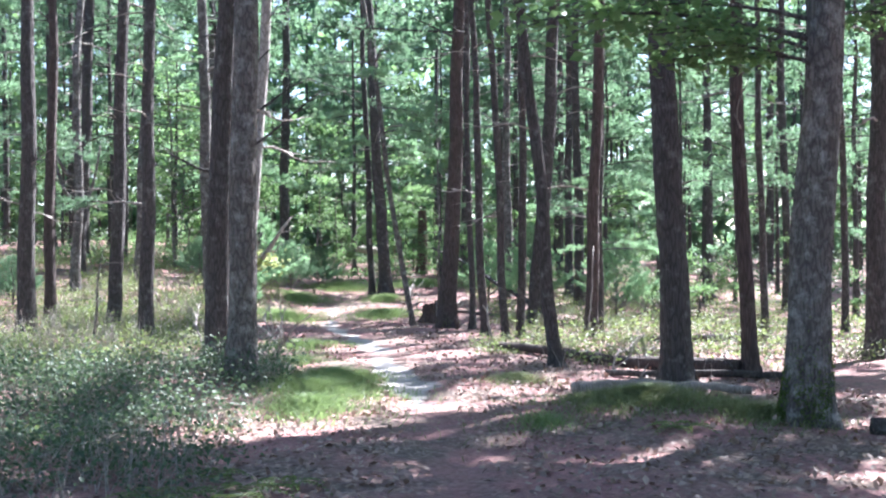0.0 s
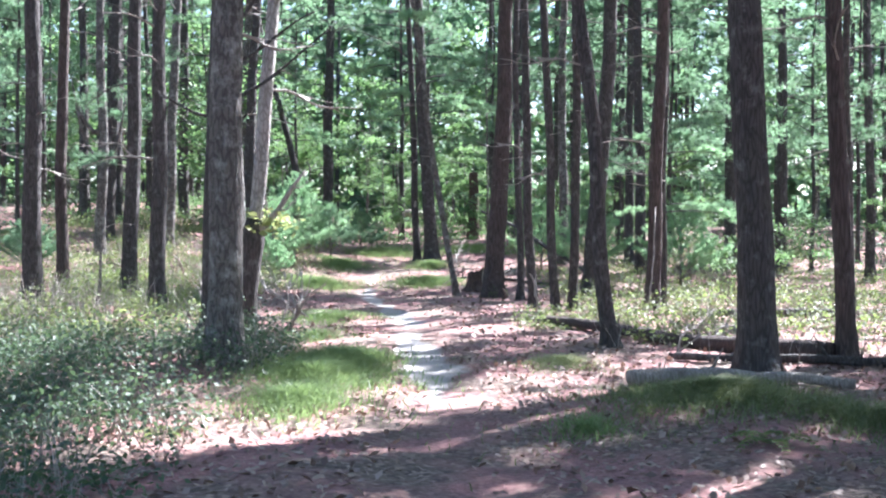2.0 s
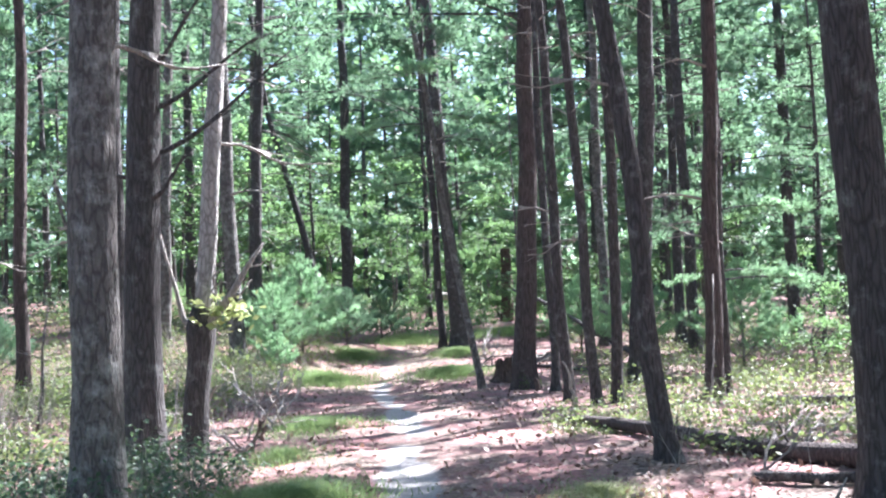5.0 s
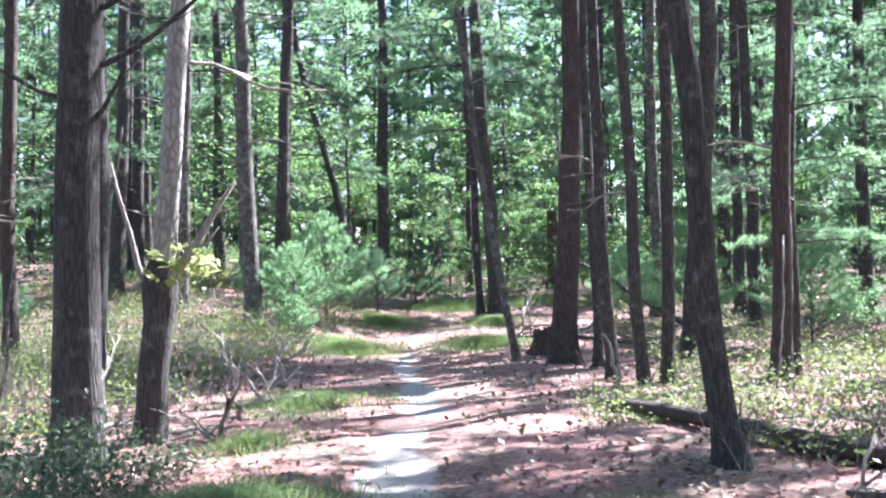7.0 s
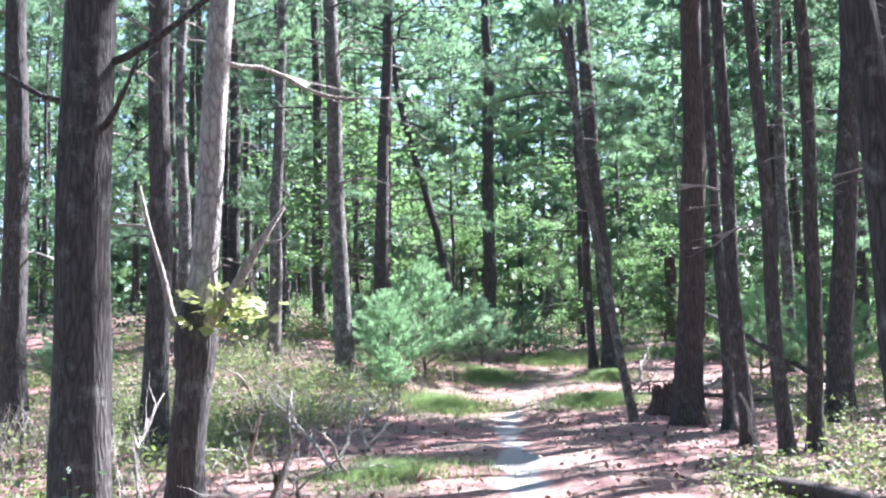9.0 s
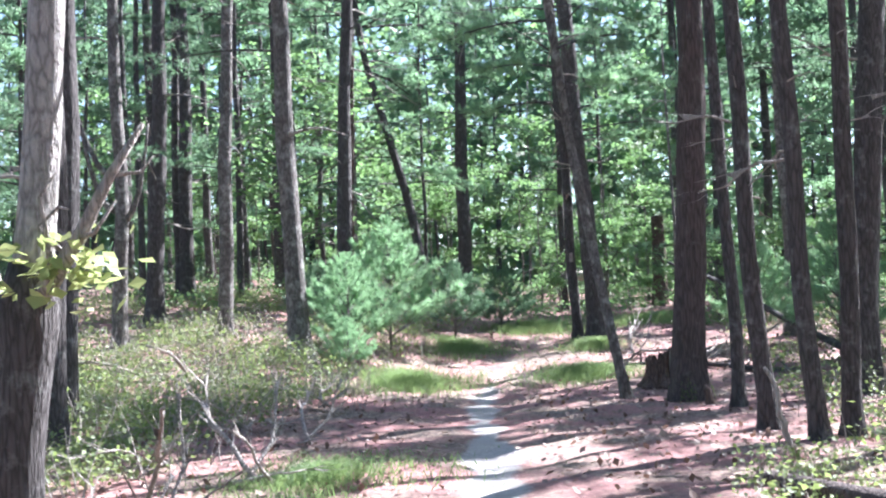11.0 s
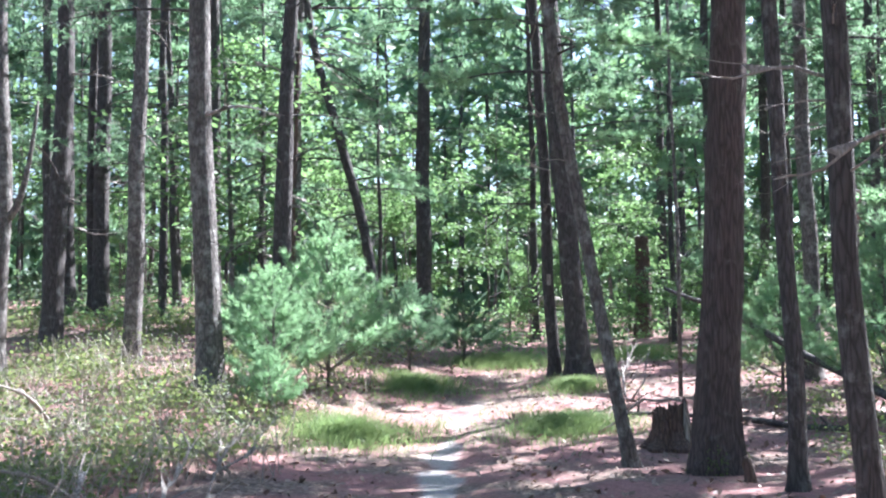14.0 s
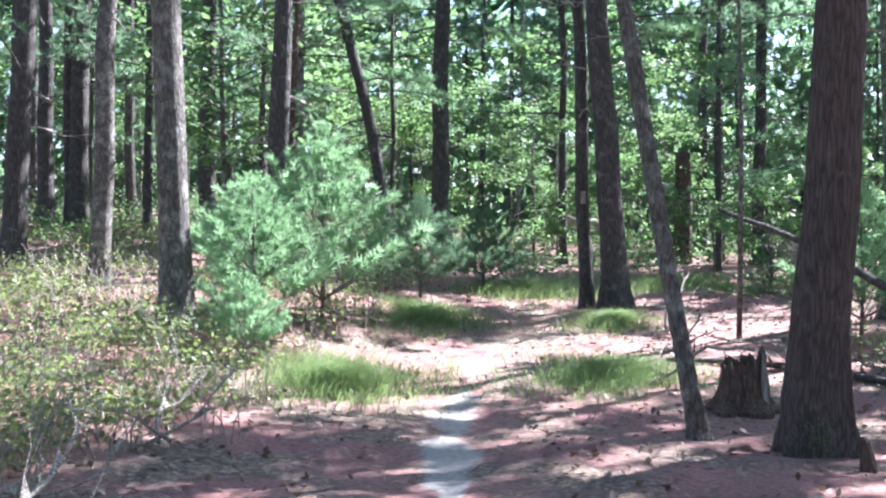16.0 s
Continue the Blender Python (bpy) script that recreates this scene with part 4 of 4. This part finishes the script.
litter("leaf_litter", "dry brown fallen leaves covering the ground", 26000, -5, 6, 3, 17, 0.065, DRY, 0.45)
litter("leaf_litter", "scattered dry leaves on pine needles", 30000, -9, 10, 17, 42, 0.075, DRY, 0.6)


# ---- small details ----
def leafy_limbs():
    """Oak-like boughs that hang from the mossy tree."""
    host = [o for o in scene.objects if o.name.startswith("tree") and o.get("label", "").startswith("broad grey")][0]
    for z, turn, s in ((3.45, 172, 1.1), (3.65, 185, 1.3), (3.4, 205, 0.9), (3.7, 160, 1.2), (3.55, 195, 1.0), (3.85, 178, 1.2), (3.9, 20, 1.0)):
        part("leafy_bough", BOUGH_LEAF[int(z * 100) % 3], host, pose(0.2, 0, z, 0, -4, turn) @ Matrix.Scale(s, 4))
    n = 1900
    a, z = rng.uniform(0, 6.283, n), np.abs(rng.normal(0, 0.3, n))
    q = 0.205 * (1.02 + 0.42 * np.exp(-z / 0.33))
    c = np.stack([q * np.cos(a) + 0.056 * z, q * np.sin(a), z], 1)
    b = Build()
    b.add(*tufts(c, np.stack([np.cos(a), np.sin(a), 0.4 + 0 * a], 1), 6, 0.022, 0.012, 0.9))
    part("moss", b.mesh("moss", [MOSS], False), host, label="green moss round the foot")


leafy_limbs()


def pine_foot_moss():
    host = [o for o in scene.objects if o.get("label", "").startswith("large pine with ridged")][0]
    n = 520
    a, z = rng.uniform(0, 6.283, n), np.abs(rng.normal(0, 0.13, n))
    keep = np.sin(3 * a + 1) + 0.6 * np.sin(7 * a) > 0.0
    a, z = a[keep], z[keep]
    q = 0.222 * (1.02 + 0.45 * np.exp(-z / 0.35))
    b = Build()
    b.add(*tufts(np.stack([q * np.cos(a) + 0.05 * z, q * np.sin(a), z], 1), np.stack([np.cos(a), np.sin(a), 0.4 + 0 * a], 1), 6, 0.02, 0.011, 0.9))
    tagged(part("moss", b.mesh("moss", [MOSS], False), host, label="yellow-green moss on the flared foot"), kind="stuff")


pine_foot_moss()


def dry_stems(label, count, x0, x1, y0, y1, tall, seed):
    """Thin leaning dead stalks standing among the shrubs."""
    rs = np.random.default_rng(seed)
    b = Build()
    while count:
        x, y = rs.uniform(x0, x1), rs.uniform(y0, y1)
        if abs(x - float(trail_x(y))) < 1.5 or noise.noise(Vector((x * 0.7, y * 0.7, seed))) < -0.05:
            continue
        count -= 1
        h, a, z = tall * rs.uniform(0.4, 1.15), rs.uniform(0, 6.283), ground_z(x, y)
        lean = rs.uniform(0.1, 0.75) * h
        pts = [np.array([x + lean * u ** 1.4 * math.cos(a), y + lean * u ** 1.4 * math.sin(a), z - 0.03 + h * u]) + rs.normal(0, 0.012, 3) for u in (0, 0.35, 0.7, 1)]
        b.add(*tube(pts, (0.007, 0.006, 0.004, 0.002), 3, False))
        e = unit(rs.normal(size=3) + (0, 0, 0.6)) * h * 0.3
        b.add(*tube([pts[2], pts[2] + e], (0.004, 0.0015), 3, False))
    tagged(new("dry_stalks", b.mesh("dry_stalks", [DEADWOOD], False)), label, "dead stalks", kind="stuff")


dry_stems("thin pale dead stalks among low shrubs", 900, -8.5, -2.4, 17, 36, 0.7, 31)
dry_stems("thin pale dead stalks beside fallen logs", 260, 2.8, 9, 14, 34, 0.5, 33)
dry_stems("thin dead stalks in dark undergrowth", 200, -7, -1.2, 6, 16, 0.45, 35)


def trail_mark():
    host = [o for o in scene.objects if o.get("label", "").startswith("slim pine with a small pale")][0]
    b = Build()
    w, d = 0.04, 0.012
    b.add([(-w, 0, -0.1), (w, 0, -0.1), (w, 0, 0.1), (-w, 0, 0.1), (-w, d, -0.1), (w, d, -0.1), (w, d, 0.1), (-w, d, 0.1)],
          [(0, 1, 2, 3), (5, 4, 7, 6), (0, 4, 5, 1), (1, 5, 6, 2), (2, 6, 7, 3), (3, 7, 4, 0)])
    part("trail_mark", b.mesh("trail_mark", [DEADWOOD], False), host, pose(-0.06, -0.125, 1.8), "small pale painted trail mark")


trail_mark()


def fern(x, y, s, seed):
    root = new("fern")
    root.matrix_basis = pose(x, y, ground_z(x, y)) @ Matrix.Scale(s, 4)
    tagged(root, "low pale green fern at the trail's edge", "fern", "ferns")
    for k in range(7):
        b = Build()
        pts = [np.array([0.55 * t, 0, 0.38 * t - 0.42 * t * t]) for t in np.linspace(0, 1, 12)]
        b.add(*tube(pts, np.linspace(0.005, 0.001, 12), 3, False))
        for i, p in enumerate(pts[2:]):
            l = 0.13 * (1 - i / 11)
            for q in (-1, 1):
                b.add([p, p + (0.03, q * l * 0.5, 0.012), p + (0.03, q * l, -0.01), p + (-0.012, q * l * 0.5, 0.012)], [(0, 1, 2, 3)])
        part("frond", b.mesh("frond", [SHRUB], False), root, pose(0, 0, 0, 0, 0, 51 * k + seed * 17))


for i, (x, y, s) in enumerate(((-0.75, 6.5, 0.8), (-1.25, 6.4, 0.7), (-0.45, 6.9, 0.6), (-1.0, 7.3, 0.6), (-2.2, 8.6, 0.8), (-2.9, 9.6, 0.8), (-1.3, 9.8, 0.6), (2.9, 9.3, 0.7))):
    fern(x, y, s, i)


def dead_pine(x, y):
    root = tree(x, y, 0.09, 0.05, STUMPWOOD, 91, "dead pine with a fan of bare grey branches", 6.5, 0.03, 0, 0, False, 1, 10)
    for i in range(11):
        part("dead_limb", DEAD[i % 5], root, pose(0, 0, 0.9 + 0.22 * i, 0, 35 - 3 * i, 33 * i))


dead_pine(-5.75, 41.2)


# low living boughs that catch the sun, its brightness put into paler needles
def low_boughs():
    trees = [o for o in scene.objects if o.type == "EMPTY" and o.name.startswith("tree") and "stump" not in o.name]
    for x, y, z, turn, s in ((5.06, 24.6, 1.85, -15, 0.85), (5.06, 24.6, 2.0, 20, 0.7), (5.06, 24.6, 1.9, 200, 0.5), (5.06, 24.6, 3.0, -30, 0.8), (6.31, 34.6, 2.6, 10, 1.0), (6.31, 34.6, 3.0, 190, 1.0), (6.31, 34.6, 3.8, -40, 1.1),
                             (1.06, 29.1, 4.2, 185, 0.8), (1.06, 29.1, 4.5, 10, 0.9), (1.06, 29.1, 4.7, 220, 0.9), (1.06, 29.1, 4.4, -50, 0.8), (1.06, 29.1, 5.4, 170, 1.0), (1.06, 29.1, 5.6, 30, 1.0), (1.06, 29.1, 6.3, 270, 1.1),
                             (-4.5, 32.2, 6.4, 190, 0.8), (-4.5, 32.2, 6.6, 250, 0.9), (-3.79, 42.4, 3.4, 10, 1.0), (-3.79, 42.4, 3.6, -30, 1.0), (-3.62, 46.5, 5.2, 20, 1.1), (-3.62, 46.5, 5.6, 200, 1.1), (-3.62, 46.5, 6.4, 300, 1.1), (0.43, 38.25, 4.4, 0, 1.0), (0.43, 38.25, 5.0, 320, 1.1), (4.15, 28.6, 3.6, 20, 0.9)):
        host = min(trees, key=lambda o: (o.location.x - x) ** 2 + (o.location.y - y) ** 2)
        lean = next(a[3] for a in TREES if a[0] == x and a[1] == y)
        part("bough", SUNLIT_BOUGH[int(z * 10) % 3], host, pose(on_trunk(lean, 17, z), 0, z, 0, 4, turn) @ Matrix.Scale(s, 4))


SUNLIT_BOUGH = [bough_mesh(l, NEEDLE_YOUNG, False, 24) for l in (1.7, 2.0, 1.4)]
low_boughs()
